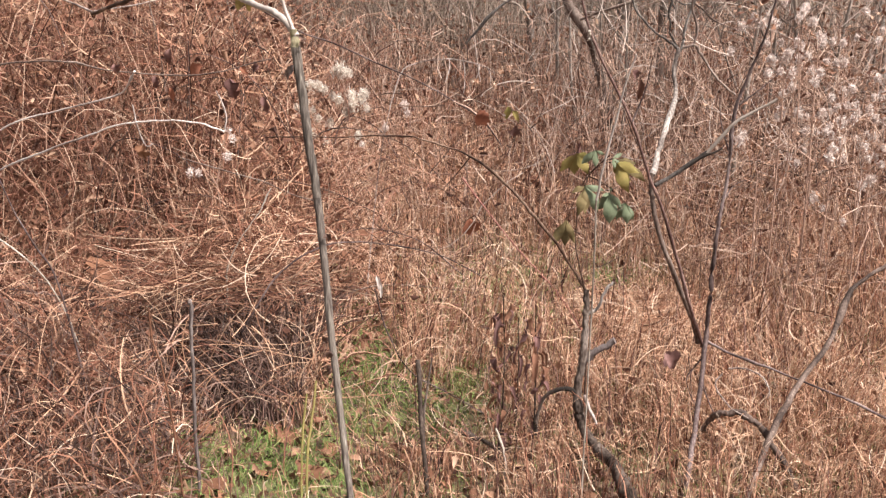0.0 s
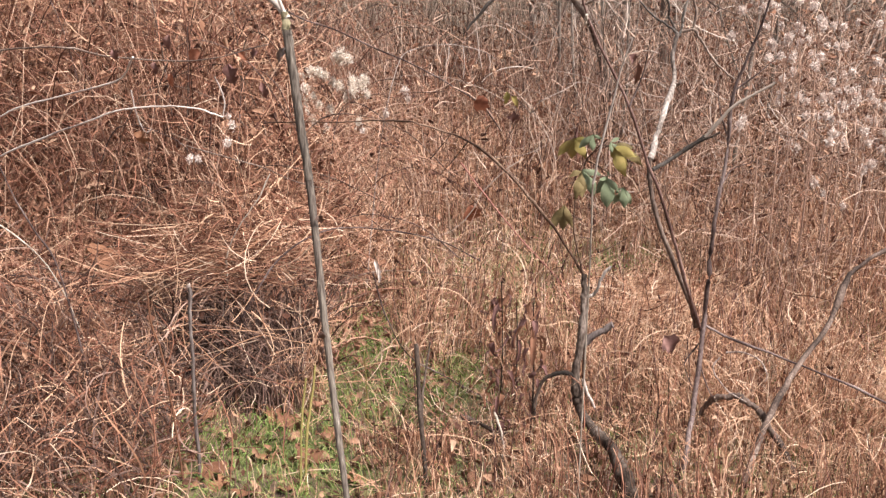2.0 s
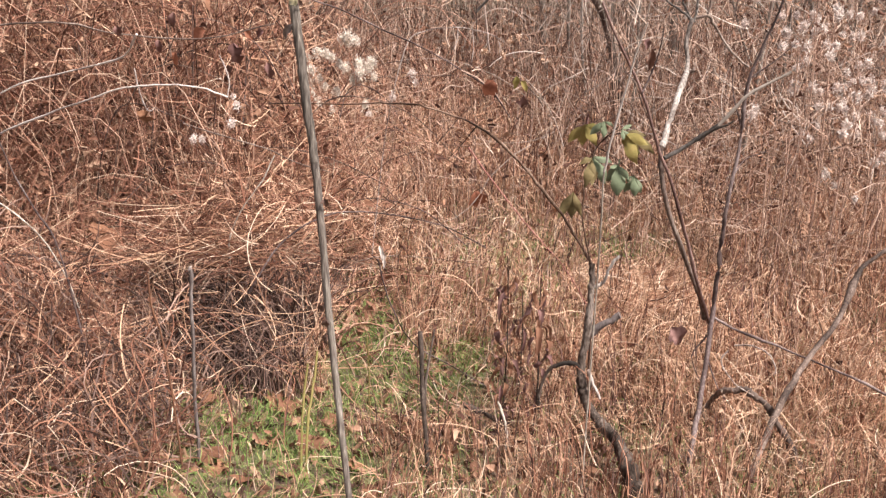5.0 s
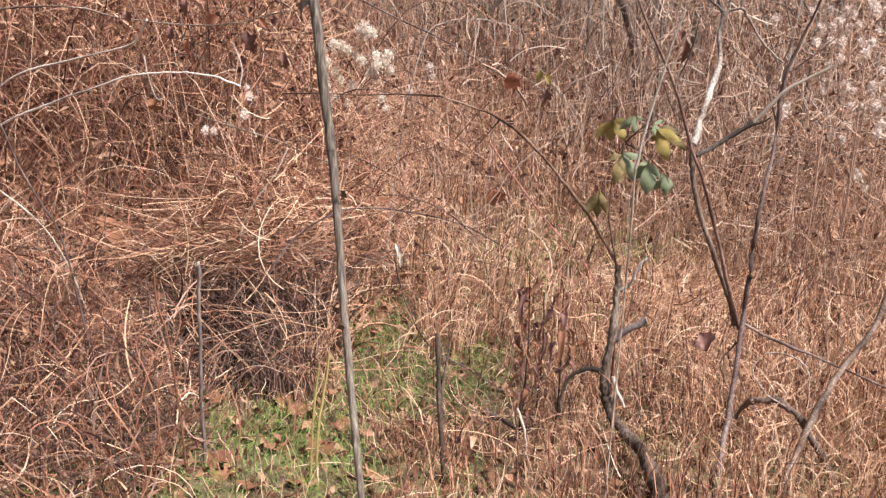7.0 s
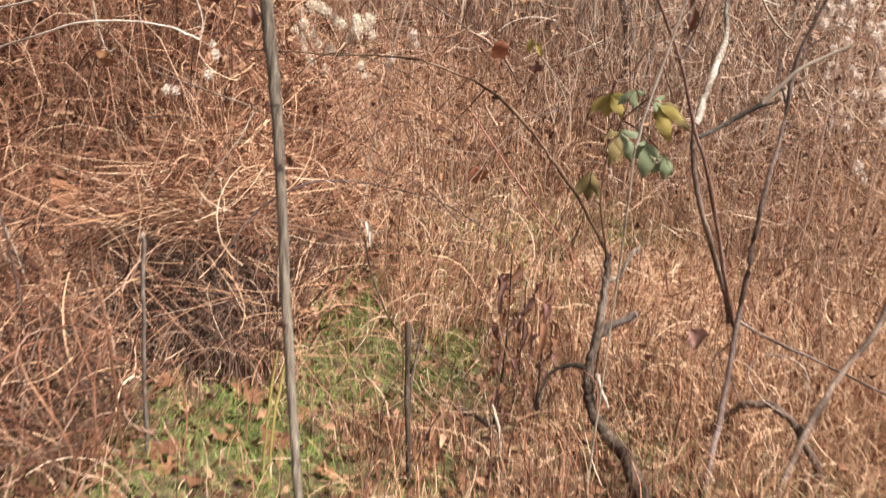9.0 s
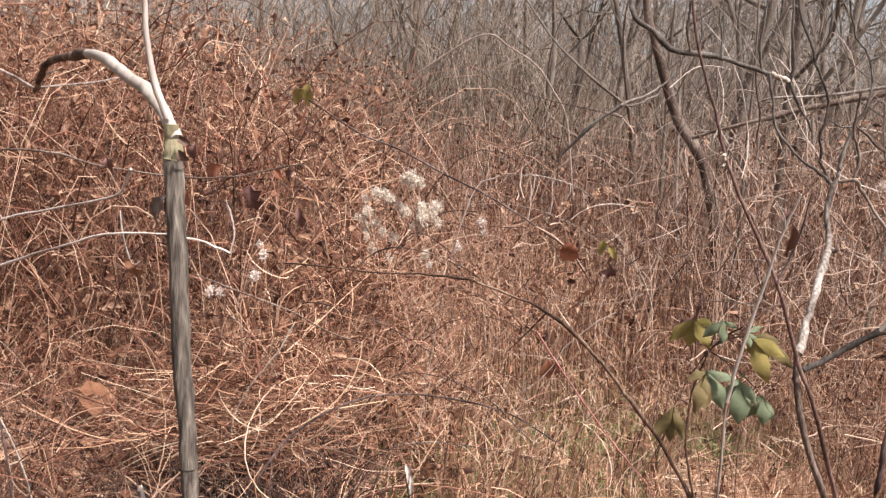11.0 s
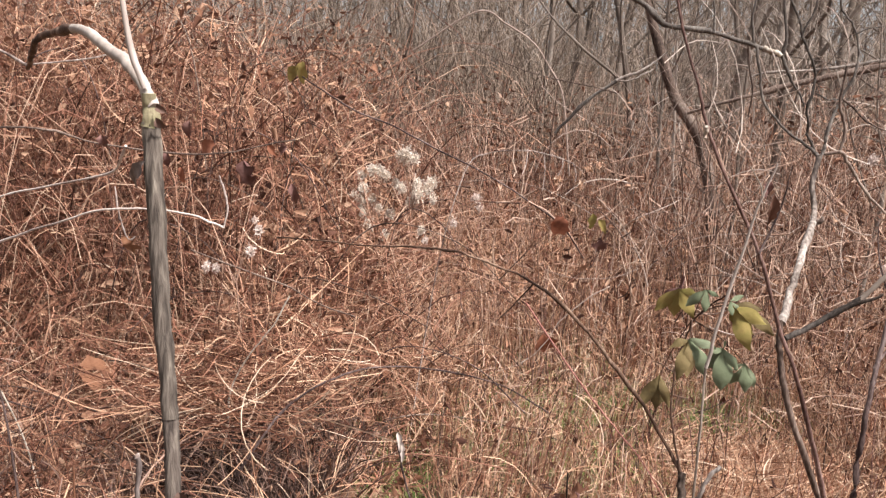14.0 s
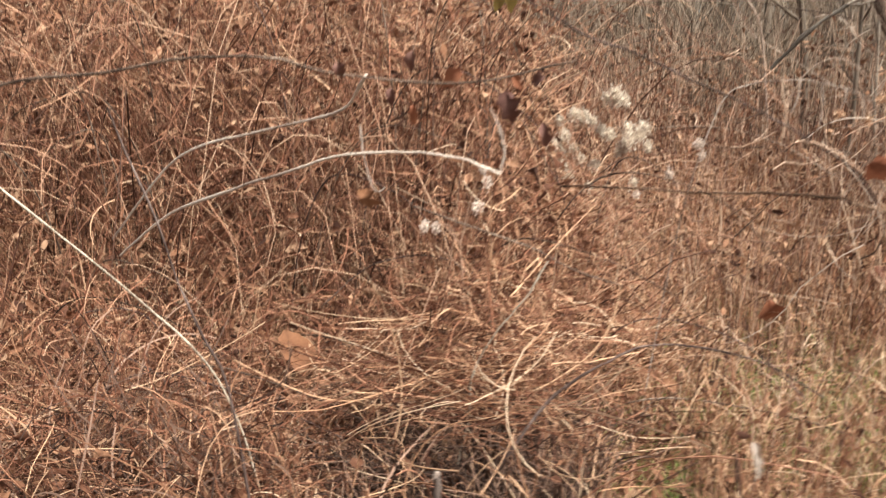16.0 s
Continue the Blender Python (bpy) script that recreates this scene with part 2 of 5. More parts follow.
def ground_z(x, y):
    x, y = np.asarray(x, float), np.asarray(y, float)
    far = np.hypot(x, y)
    z = -0.05 - 0.12 * smooth(0.5, 1.8, x) * smooth(9, 4, y)
    z = z + 0.025 * np.sin(2.1 * x + 0.7) * np.cos(1.7 * y) + 0.012 * np.sin(6.3 * x + 1.1 * y) * np.sin(5.1 * y)
    return z + 2.4 * smooth(24, 50, far) + 0.05 * smooth(4, 14, far) * np.sin(0.9 * x) * np.cos(0.8 * y)


def thicket(x, y):
    """1 inside the bramble bank, 0 in the open field."""
    edge = -0.25 - 0.22 * (y - 3.0) - 0.10 * np.sin(2.3 * y)
    front = 3.42 - 0.75 * smooth(-1.15, -1.5, x)
    return smooth(0.25, -0.35, x - edge) * smooth(-0.12, 0.14, y - front + 0.08 * np.sin(5 * x))


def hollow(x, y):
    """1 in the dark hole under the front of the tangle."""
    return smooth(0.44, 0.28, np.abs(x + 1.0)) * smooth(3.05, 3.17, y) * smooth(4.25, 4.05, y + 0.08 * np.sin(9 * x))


def lawn(x, y):
    """1 in the open green patch, 0 elsewhere."""
    a = smooth(0.42, 0.24, np.abs(x + 0.575 + 0.24 * (y - 2.6) + 0.05 * np.sin(9 * y))) * smooth(3.22, 2.98, y + 0.05 * np.sin(13 * x))
    b = smooth(0.26, 0.13, np.abs(x + 0.15 + 0.27 * (y - 2.7))) * smooth(4.9, 4.4, y) * smooth(2.8, 3.05, y)
    c = 0.55 * smooth(0.6, 0.2, np.hypot((x - 1.08) / 0.8, (y - 5.3) / 1.3)) + 1.0 * smooth(0.32, 0.12, np.hypot(x - 0.04, (y - 3.35) / 1.5)) + 0.4 * smooth(0.9, 0.3, np.hypot((x - 0.35) / 1.2, (y - 5.2) / 1.6))
    return np.clip(a + b + c, 0, 1)


def bare(x, y):
    """1 on the worn spot at the foot of the old shoot."""
    return smooth(0.26, 0.12, np.hypot(x - 0.64, y - 2.70))


lattice = rng.random((64, 64))


def value_noise(x, y, scale, shift=0.0):
    u, v = np.asarray(x, float) * scale + 31.7 + shift, np.asarray(y, float) * scale + 17.3 + shift
    i, j = np.floor(u).astype(int), np.floor(v).astype(int)
    a, b = u - i, v - j
    a, b = a * a * (3 - 2 * a), b * b * (3 - 2 * b)
    g = lattice
    return ((1 - a) * (1 - b) * g[i % 64, j % 64] + a * (1 - b) * g[(i + 1) % 64, j % 64]
            + (1 - a) * b * g[i % 64, (j + 1) % 64] + a * b * g[(i + 1) % 64, (j + 1) % 64])


def canopy(x, y):
    """Height of the dry growth over the ground."""
    h = 0.17 + 0.13 * smooth(2.9, 3.6, y) + 0.22 * smooth(5.6, 7.2, y) + 1.0 * smooth(6.3, 11, y) + 0.18 * smooth(0.8, 1.6, x) * smooth(3.9, 5.2, y)
    back = smooth(-1.1, -1.5, x)
    low = 0.54 - 0.20 * back
    rise_to = np.clip(0.50 + 1.05 * (-x - 0.52), 0.45, 2.1)
    bank = low + (rise_to - low) * smooth(3.5 + 0.65 * back, 4.8 + 0.35 * back, y)
    t = thicket(x, y)
    h = h * (1 - t) + bank * t
    h = h * (0.7 + 0.15 * t + (0.6 - 0.3 * t) * value_noise(x, y, 2.6))
    h = h * (1 - 0.55 * smooth(0.75, 0.35, np.hypot((x - 0.62) / 1.1, y - 2.6)))
    return h * (1 - 0.74 * lawn(x, y))


def mesh_from(name, verts, quads, material, smooth_shade=True, tris=None):
    me = bpy.data.meshes.new(name)
    verts = np.asarray(verts, np.float32).reshape(-1, 3)
    quads = np.asarray(quads, np.int32).reshape(-1, 4)
    tris = np.zeros((0, 3), np.int32) if tris is None else np.asarray(tris, np.int32).reshape(-1, 3)
    me.vertices.add(len(verts)); me.vertices.foreach_set("co", verts.ravel())
    nq, nt = len(quads), len(tris)
    me.loops.add(4 * nq + 3 * nt)
    me.loops.foreach_set("vertex_index", np.concatenate([quads.ravel(), tris.ravel()]))
    me.polygons.add(nq + nt)
    me.polygons.foreach_set("loop_start", np.concatenate([np.arange(nq) * 4, 4 * nq + np.arange(nt) * 3]).astype(np.int32))
    me.polygons.foreach_set("use_smooth", np.full(nq + nt, smooth_shade))
    me.update(calc_edges=True)
    me.materials.append(material)
    return me


def sweep(paths, radii, sides, twist=None):
    """Tubes (sides 3 or more) or ribbons (sides 2) along N paths of M points: vertices and quads."""
    n, m, _ = paths.shape
    d = np.gradient(paths, axis=1)
    d /= np.linalg.norm(d, axis=2, keepdims=True) + 1e-9
    ref = np.where(np.abs(d[:, :1, 2:3]) > 0.9, np.array([[[1.0, 0, 0]]]), np.array([[[0, 0, 1.0]]]))
    a = np.cross(d, np.broadcast_to(ref, d.shape)); a /= np.linalg.norm(a, axis=2, keepdims=True) + 1e-9
    b = np.cross(d, a)
    ang = np.arange(sides) * 2 * np.pi / sides
    ang = ang[None, None, :] + (np.zeros((n, m, 1)) if twist is None else twist[:, None, None] + np.zeros((n, m, 1)))
    ring = a[:, :, None] * np.cos(ang)[..., None] + b[:, :, None] * np.sin(ang)[..., None]
    v = paths[:, :, None] + ring * np.asarray(radii)[:, :, None, None]
    base = (np.arange(n) * m * sides)[:, None, None]
    i = (np.arange(m - 1) * sides)[None, :, None]
    ks = np.arange(sides if sides > 2 else 1)
    k, k2 = ks[None, None, :], ((ks + 1) % sides)[None, None, :]
    q = np.stack([base + i + k, base + i + k2, base + i + sides + k2, base + i + sides + k], -1)
    return v.reshape(-1, 3), q.reshape(-1, 4)


def bezier(p0, p1, p2, p3, steps):
    u = np.linspace(0, 1, steps + 1)[None, :, None]
    p0, p1, p2, p3 = (p[:, None] for p in (p0, p1, p2, p3))
    return p0 * (1 - u) ** 3 + 3 * p1 * u * (1 - u) ** 2 + 3 * p2 * u * u * (1 - u) + p3 * u ** 3


def curls(c, way, length, steps, turn):
    """Strands that coil as they run: each bends about an axis of its own, unevenly."""
    n = len(c)
    d = way / (np.linalg.norm(way, axis=1, keepdims=True) + 1e-9)
    axis = rng.normal(size=(n, 3))
    bend = (turn * (0.2 + 1.3 * rng.random(n)) / steps)[:, None]
    out, p = [c], c
    for _ in range(steps):
        axis = axis + 0.45 * rng.normal(size=(n, 3))
        d = d + bend * np.cross(axis / np.linalg.norm(axis, axis=1, keepdims=True), d) * 1.2
        d = d / np.linalg.norm(d, axis=1, keepdims=True)
        p = p + d * (length / steps)[:, None]
        out.append(p)
    return np.stack(out, 1)


def stuff(name, verts, quads, material, label, category, tris=None):
    return tagged(new(name, mesh_from(name, verts, quads, material, tris=tris)), label, category, kind="stuff")


def spline(points, per=6):
    """A smooth path through a few control points."""
    p = np.array(points, float)
    e = np.vstack([2 * p[0] - p[1], p, 2 * p[-1] - p[-2]])
    out = []
    for i in range(1, len(e) - 2):
        u = np.linspace(0, 1, per, endpoint=False)[:, None]
        out.append(0.5 * (2 * e[i] + (e[i + 1] - e[i - 1]) * u + (2 * e[i - 1] - 5 * e[i] + 4 * e[i + 1] - e[i + 2]) * u ** 2
                          + (3 * e[i] - e[i - 1] - 3 * e[i + 1] + e[i + 2]) * u ** 3))
    return np.vstack(out + [p[-1:]])


def limb(points, r0, r1, sides=7, per=6, rough=0.12, ridges=0.0, knots=0, wobble=0.7, gnarl=0.0):
    """A tapered, slightly crooked limb with closed ends."""
    path = spline(points, per)
    m = len(path)
    swell = np.convolve(rng.normal(size=m + 4), np.array([0.12, 0.24, 0.28, 0.24, 0.12]), 'valid') * 1.9
    r = np.linspace(r0, r1, m) * (1 + rough * swell.clip(-1.6, 1.6))
    for _ in range(knots):
        r *= 1 + 0.28 * np.exp(-((np.arange(m) - rng.integers(1, m - 1)) / 1.3) ** 2)
    bend = np.cumsum(rng.normal(size=path.shape), 0)
    bend -= np.linspace(0, 1, m)[:, None] * bend[-1:] + (1 - np.linspace(0, 1, m)[:, None]) * bend[:1]
    path = path + bend * min(r0, 0.01) * 0.35 * wobble + rng.normal(size=path.shape) * min(r0, 0.01) * 0.16 * wobble
    v, q = sweep(path[None], r[None], sides)
    if ridges:
        ring = np.tile(1 + ridges * np.cos(np.arange(sides) * np.pi), m)[:, None]
        v = np.repeat(path, sides, 0) + (v - np.repeat(path, sides, 0)) * ring
    if gnarl:
        lump = rng.normal(size=(m + 2, sides))
        lump = (0.25 * lump[:-2] + 0.5 * lump[1:-1] + 0.25 * lump[2:]) * 0.7 + 0.3 * np.roll(lump[1:-1], 1, 1)
        v = np.repeat(path, sides, 0) + (v - np.repeat(path, sides, 0)) * (1 + gnarl * lump.clip(-1.5, 1.5)).reshape(-1, 1)
    ends = m * sides
    v = np.vstack([v, v[:sides], v[-sides:], path[:1], path[-1:]])
    k = np.arange(sides)
    k2 = (k + 1) % sides
    tri = np.vstack([np.stack([ends + k2, ends + k, np.full(sides, ends + 2 * sides)], 1), np.stack([ends + sides + k, ends + sides + k2, np.full(sides, ends + 2 * sides + 1)], 1)])
    return v, q, tri


def joined(pieces):
    vs, qs, ts, at = [], [], [], 0
    for v, q, t in pieces:
        vs.append(v); qs.append(q + at); ts.append(t + at); at += len(v)
    return np.vstack(vs), np.vstack(qs), np.vstack(ts)


def thing(name, base, label, category, group=""):
    ob = new(name)
    ob.location = base
    ob.empty_display_size = 0.05
    return tagged(ob, label, category, group)


def part(name, geo, material, parent, label=""):
    """Links a mesh given in world metres as one part under a thing or a part."""
    v, q, t = geo
    up = parent
    shift = Vector((0, 0, 0))
    while up is not None:
        shift += up.location
        up = up.parent
    ob = new(name, mesh_from(name, np.asarray(v) - np.array(shift), q, material, tris=t))
    ob.parent = parent
    return tagged(ob, label)


def single(name, geo, material, label, category, group="", at=None):
    v, q, t = geo
    v = np.asarray(v, float)
    base = v[np.argmin(v[:, 2])] if at is None else np.asarray(at, float)
    ob = new(name, mesh_from(name, v - base, q, material, tris=t))
    ob.location = base
    return tagged(ob, label, category, group)


NOTRI = np.zeros((0, 3), int)


def leaf_geo(base, way, up, length, width, curl=0.3, cup=0.2, lobes=0, rows=7):
    """A leaf blade: a bent, cupped sheet with a midrib fold, its outline oval or lobed."""
    way = np.array(way, float); way /= np.linalg.norm(way)
    side = np.cross(way, up); side /= np.linalg.norm(side) + 1e-9
    nor = np.cross(side, way)
    v, q = [], []
    cols = np.array([-1, -0.5, 0, 0.5, 1])
    for i in range(rows + 1):
        u = i / rows
        w = width / 2 * (np.sin(np.pi * u ** 0.75) ** 0.8 + 0.02)
        if lobes:
            w *= 0.72 + 0.5 * abs(np.sin(lobes * np.pi * u))
        ang = curl * u
        c = np.array(base) + length * (u * np.cos(ang * 0.7) * way - u * np.sin(ang) * nor)
        for s in cols:
            wob = 1 + 0.1 * np.sin(9 * u + 3 * s + base[0] * 40)
            v.append(c + rng.normal(size=3) * width * 0.08 * abs(s) + side * s * w * wob * (1 + 0.16 * rng.normal() * abs(s)) + nor * (cup * w * abs(s) + 0.05 * width * np.sin(11 * u + 4 * s + base[1] * 30) * abs(s)))
    for i in range(rows):
        for k in range(4):
            a = i * 5 + k
            q.append((a, a + 1, a + 6, a + 5))
    return np.array(v), np.array(q), NOTRI

# ---- the ground ----


def build_ground():
    rings = np.concatenate([[0.0], np.linspace(0.4, 8, 60), np.geomspace(8.3, 900, 60)])
    turns = 160
    ang = np.linspace(0, 2 * np.pi, turns, endpoint=False)
    v, q = [], []
    for r in rings:
        v.append(np.stack([r * np.cos(ang), 3 + r * np.sin(ang), 0 * ang], 1))
    v = np.vstack(v)
    v[:, 2] = ground_z(v[:, 0], v[:, 1])
    for i in range(len(rings) - 1):
        k = np.arange(turns)
        k2 = (k + 1) % turns
        q.append(np.stack([i * turns + k, (i + 1) * turns + k, (i + 1) * turns + k2, i * turns + k2], 1))
    ob = new("ground", mesh_from("ground", v, np.vstack(q), SOIL))
    return tagged(ob, "uneven brown soil with patches of green turf", "ground", kind="structure")


build_ground()

# ---- loose growth: what nobody could count ----


def scatter(n, y0, y1, power=-0.6, left=1.0):
    """Places spread over the field, denser nearby."""
    u = rng.random(n)
    e = power + 1
    y = (y0 ** e + u * (y1 ** e - y0 ** e)) ** (1 / e)
    lo, hi = -(0.9 * (y - 1) + 0.55) * left, 0.53 * y + 0.45
    x = lo + (hi - lo) * rng.random(n)
    return x, y


def rise(n, x, y, height, lean, bow, steps, droop=0.0, lift=0.0):
    """Bent strands that rise from the ground."""
    p0 = np.stack([x, y, ground_z(x, y) - 0.01 + lift], 1)
    a = value_noise(x, y, 1.7, 9.0) * 14 + rng.normal(size=n) * 1.1
    out = np.stack([np.cos(a), np.sin(a), 0 * a], 1) * (lean * height * (0.3 + 0.9 * rng.random(n)))[:, None]
    up = np.stack([0 * a, 0 * a, height], 1)
    side = rng.normal(size=(n, 3)) * (bow * height)[:, None]
    side2 = rng.normal(size=(n, 3)) * (bow * height)[:, None]
    p3 = p0 + up * (1 - droop * rng.random(n))[:, None] + out
    return bezier(p0, p0 + 0.4 * up + 0.1 * out + side * 0.5, p0 + 0.85 * up + 0.45 * out + side2, p3, steps)


def taper(n, r0, r1, steps, jitter=0.4):
    r = np.linspace(r0, r1, steps + 1)[None] * (1 + jitter * (rng.random((n, 1)) * 2 - 1))
    return r


def build_dry_grass():
    # curling blades in the open field
    n = 62000
    x, y = scatter(n, 1.9, 9.0)
    keep = rng.random(n) < (0.5 + 0.5 * smooth(2.45, 2.95, y)) * (1 - 0.8 * bare(x, y)) * (1 - 0.88 * lawn(x, y)) * (0.3 + 1.2 * value_noise(x, y, 4.0, 3.0)) * (1 - 0.4 * smooth(0.75, 0.35, np.abs(x)) * smooth(3.2, 3.8, y) * smooth(7.5, 6, y)) * (1 - 0.9 * hollow(x, y)) * (1 - 0.85 * smooth(-0.75, -1.1, x) * smooth(3.3, 3.0, y)) * (1 - 0.6 * thicket(x, y) * np.maximum(smooth(3.6, 4.3, y), smooth(-1.1, -1.4, x)))
    x, y = x[keep], y[keep]
    n = len(x)
    h = canopy(x, y).clip(0.12, 0.75) * (0.35 + 0.8 * rng.random(n))
    p = rise(n, x, y, h, 0.6, 0.15, 5, droop=0.5)
    v, q = sweep(p, taper(n, 0.0016, 0.0007, 5, 0.7) * (0.60 + 0.13 * y[:, None]), 2, rng.random(n) * np.pi)
    stuff("dry_grass", v, q, STRAW, "dense curling straw-coloured dead grass", "dry grass")
    # long pale blades that have coiled over as they dried
    n = 60000
    x, y = scatter(n, 2.0, 10.5, power=-0.3)
    keep = rng.random(n) < (1 - 0.8 * bare(x, y)) * (1 - 0.8 * lawn(x, y)) * (0.25 + 1.1 * value_noise(x, y, 3.0, 7.0)) * (1 - 0.4 * smooth(0.75, 0.35, np.abs(x)) * smooth(3.2, 3.8, y) * smooth(7.5, 6, y)) * (0.3 + 0.7 * smooth(2.7, 3.3, y)) * (1 - 0.9 * hollow(x, y)) * (1 - 0.85 * thicket(x, y)) * (1 - 0.75 * smooth(-0.6, -0.9, x) * smooth(3.2, 2.9, y))
    x, y = x[keep], y[keep]
    n = len(x)
    h = canopy(x, y).clip(0.1, 0.85)
    c = np.stack([x, y, ground_z(x, y) + h * (0.15 + 0.75 * rng.random(n))], 1)
    way = rng.normal(size=(n, 3)) + np.array([0, 0, 0.9])
    p = curls(c, way, 0.08 + 0.26 * rng.random(n) ** 1.5, 7, 2.3)
    p[:, :, 2] = np.maximum(p[:, :, 2], ground_z(p[:, :, 0], p[:, :, 1]) + 0.005)
    v, q = sweep(p, taper(n, 0.0011, 0.0007, 7, 0.7) * (0.55 + 0.145 * y[:, None]), 2, rng.random(n) * np.pi)
    stuff("curled_grass", v, q, STRAW, "long pale coiled blades of dead grass", "dry grass")
    # rust-coloured stems among them
    n = 32000
    x, y = scatter(n, 2.0, 10.0)
    keep = rng.random(n) < (1 - 0.9 * lawn(x, y)) * (1 - 0.1 * smooth(-0.1, 0.3, x) * smooth(8, 6.5, y) * smooth(3.6, 4.4, y)) * (1 - 0.8 * hollow(x, y)) * (1 - 0.9 * thicket(x, y)) * (1 - 0.7 * smooth(-0.7, -1.0, x) * smooth(3.4, 3.1, y))
    x, y = x[keep], y[keep]
    n = len(x)
    h = canopy(x, y) * (0.5 + 0.75 * rng.random(n))
    p = rise(n, x, y, h, 0.3, 0.10, 4)
    v, q = sweep(p, taper(n, 0.0018, 0.0008, 4, 0.7) * (0.7 + 0.11 * y[:, None]), 2, rng.random(n) * np.pi)
    stuff("rust_grass", v, q, RUST, "upright rust-coloured dead grass stems", "dry grass")
    # fine dark upright stems of small herbs
    n = 2500
    x, y = scatter(n, 2.2, 7.0, power=-0.4)
    keep = (rng.random(n) < 0.25 + 0.9 * value_noise(x, y, 2.4, 12.0)) & (rng.random(n) > 0.7 * lawn(x, y)) & (x > -0.8)
    x, y = x[keep], y[keep]
    n = len(x)
    p = rise(n, x, y, (canopy(x, y).clip(0.12, 0.5) + 0.08) * (0.6 + 0.7 * rng.random(n)), 0.22, 0.06, 4)
    v, q = sweep(p, taper(n, 0.0022, 0.0011, 4, 0.6) * (0.6 + 0.12 * y[:, None]), 3)
    stuff("herb_stems", v, q, HERB, "fine dark purplish stems of dead herbs", "dead weeds")


def build_flattened():
    # a swathe of pale grass pressed flat
    n = 2600
    x, y = 0.98 + 0.17 * rng.normal(size=n), 4.6 + 0.22 * rng.normal(size=n)
    c = np.stack([x, y, ground_z(x, y) + 0.05 + 0.10 * rng.random(n)], 1)
    a = 0.25 + 0.5 * rng.normal(size=n)
    p = curls(c, np.stack([np.cos(a), np.sin(a), 0.12 * rng.normal(size=n)], 1), 0.12 + 0.22 * rng.random(n), 5, 0.9)
    p[:, :, 2] = np.maximum(p[:, :, 2], ground_z(p[:, :, 0], p[:, :, 1]) + 0.01)
    v, q = sweep(p, taper(n, 0.0018, 0.001, 5, 0.6), 2, rng.random(n) * np.pi)
    stuff("flattened_grass", v, q, STRAW, "pale dead grass pressed flat in a swathe", "dry grass")


def build_front_tufts():
    # tall thin stems standing before the woody shoots
    n = 900
    x, y = 0.30 + 1.35 * rng.random(n), 2.25 + 0.5 * rng.random(n)
    keep = rng.random(n) < 0.15 + 1.0 * value_noise(x, y, 5.0, 2.0)
    x, y = x[keep], y[keep]
    n = len(x)
    p = rise(n, x, y, 0.14 + 0.24 * rng.random(n), 0.28, 0.08, 5)
    v, q = sweep(p, taper(n, 0.0016, 0.0008, 5, 0.6), 2, rng.random(n) * np.pi)
    stuff("grass_tufts", v, q, RUST, "thin upright rust-coloured stems in loose tufts", "dry grass")


def build_weeds():
    n = 11000
    x, y = scatter(n, 3.4, 17.0, power=-0.15)
    keep = rng.random(n) < (0.25 + 0.75 * smooth(4.5, 6.5, y)) * (1 - 0.9 * thicket(x, y))
    x, y = x[keep], y[keep]
    n = len(x)
    h = canopy(x, y) * (0.55 + 0.65 * rng.random(n)) + 0.05
    p = rise(n, x, y, h, 0.16, 0.04, 4)
    v, q = sweep(p, taper(n, 0.0032, 0.0012, 4, 0.5) * (0.75 + 0.07 * y[:, None]), 3)
    n = 1900
    y2 = 6.3 + 6.5 * rng.random(n)
    x2 = y2 * (0.05 + 0.55 * rng.random(n)) + 0.1
    h2 = (0.8 + 1.2 * rng.random(n) ** 1.8) * (0.75 + 0.5 * value_noise(x2, y2, 0.8))
    p2 = rise(n, x2, y2, h2, 0.4, 0.10, 4)
    v2, q2 = sweep(p2, taper(n, 0.0038, 0.0016, 4, 0.7), 3)
    v, q = np.vstack([v, v2]), np.vstack([q, q2 + len(v)])
    stuff("weed_stems", v, q, WEED, "brown leafless stems of last year's weeds", "dead weeds")


def build_clutter():
    # fine side twigs of the weeds beyond the open ground
    n = 6000
    y = 4.3 + 6.0 * rng.random(n) ** 1.2
    x = y * (-0.12 + 0.72 * rng.random(n))
    keep = rng.random(n) < 0.25 + 0.75 * smooth(0.1, 0.28, x / y)
    x, y = x[keep], y[keep]
    n = len(x)
    c = np.stack([x, y, ground_z(x, y) + 0.25 + (0.7 + 0.10 * y) * rng.random(n)], 1)
    e = c + rng.normal(size=(n, 3)) * np.array([0.13, 0.1, 0.10]) + np.array([0, 0, 0.07])
    w1, w2 = rng.normal(size=(2, n, 3)) * 0.03
    p = bezier(c, c + 0.3 * (e - c) + w1, c + 0.7 * (e - c) + w2, e, 3)
    v, q = sweep(p, taper(n, 0.0026, 0.0012, 3, 0.6) * (0.6 + 0.08 * y[:, None]), 3)
    stuff("weed_twigs", v, q, WEED, "tangled fine brown twigs of dead weeds", "dead weeds")


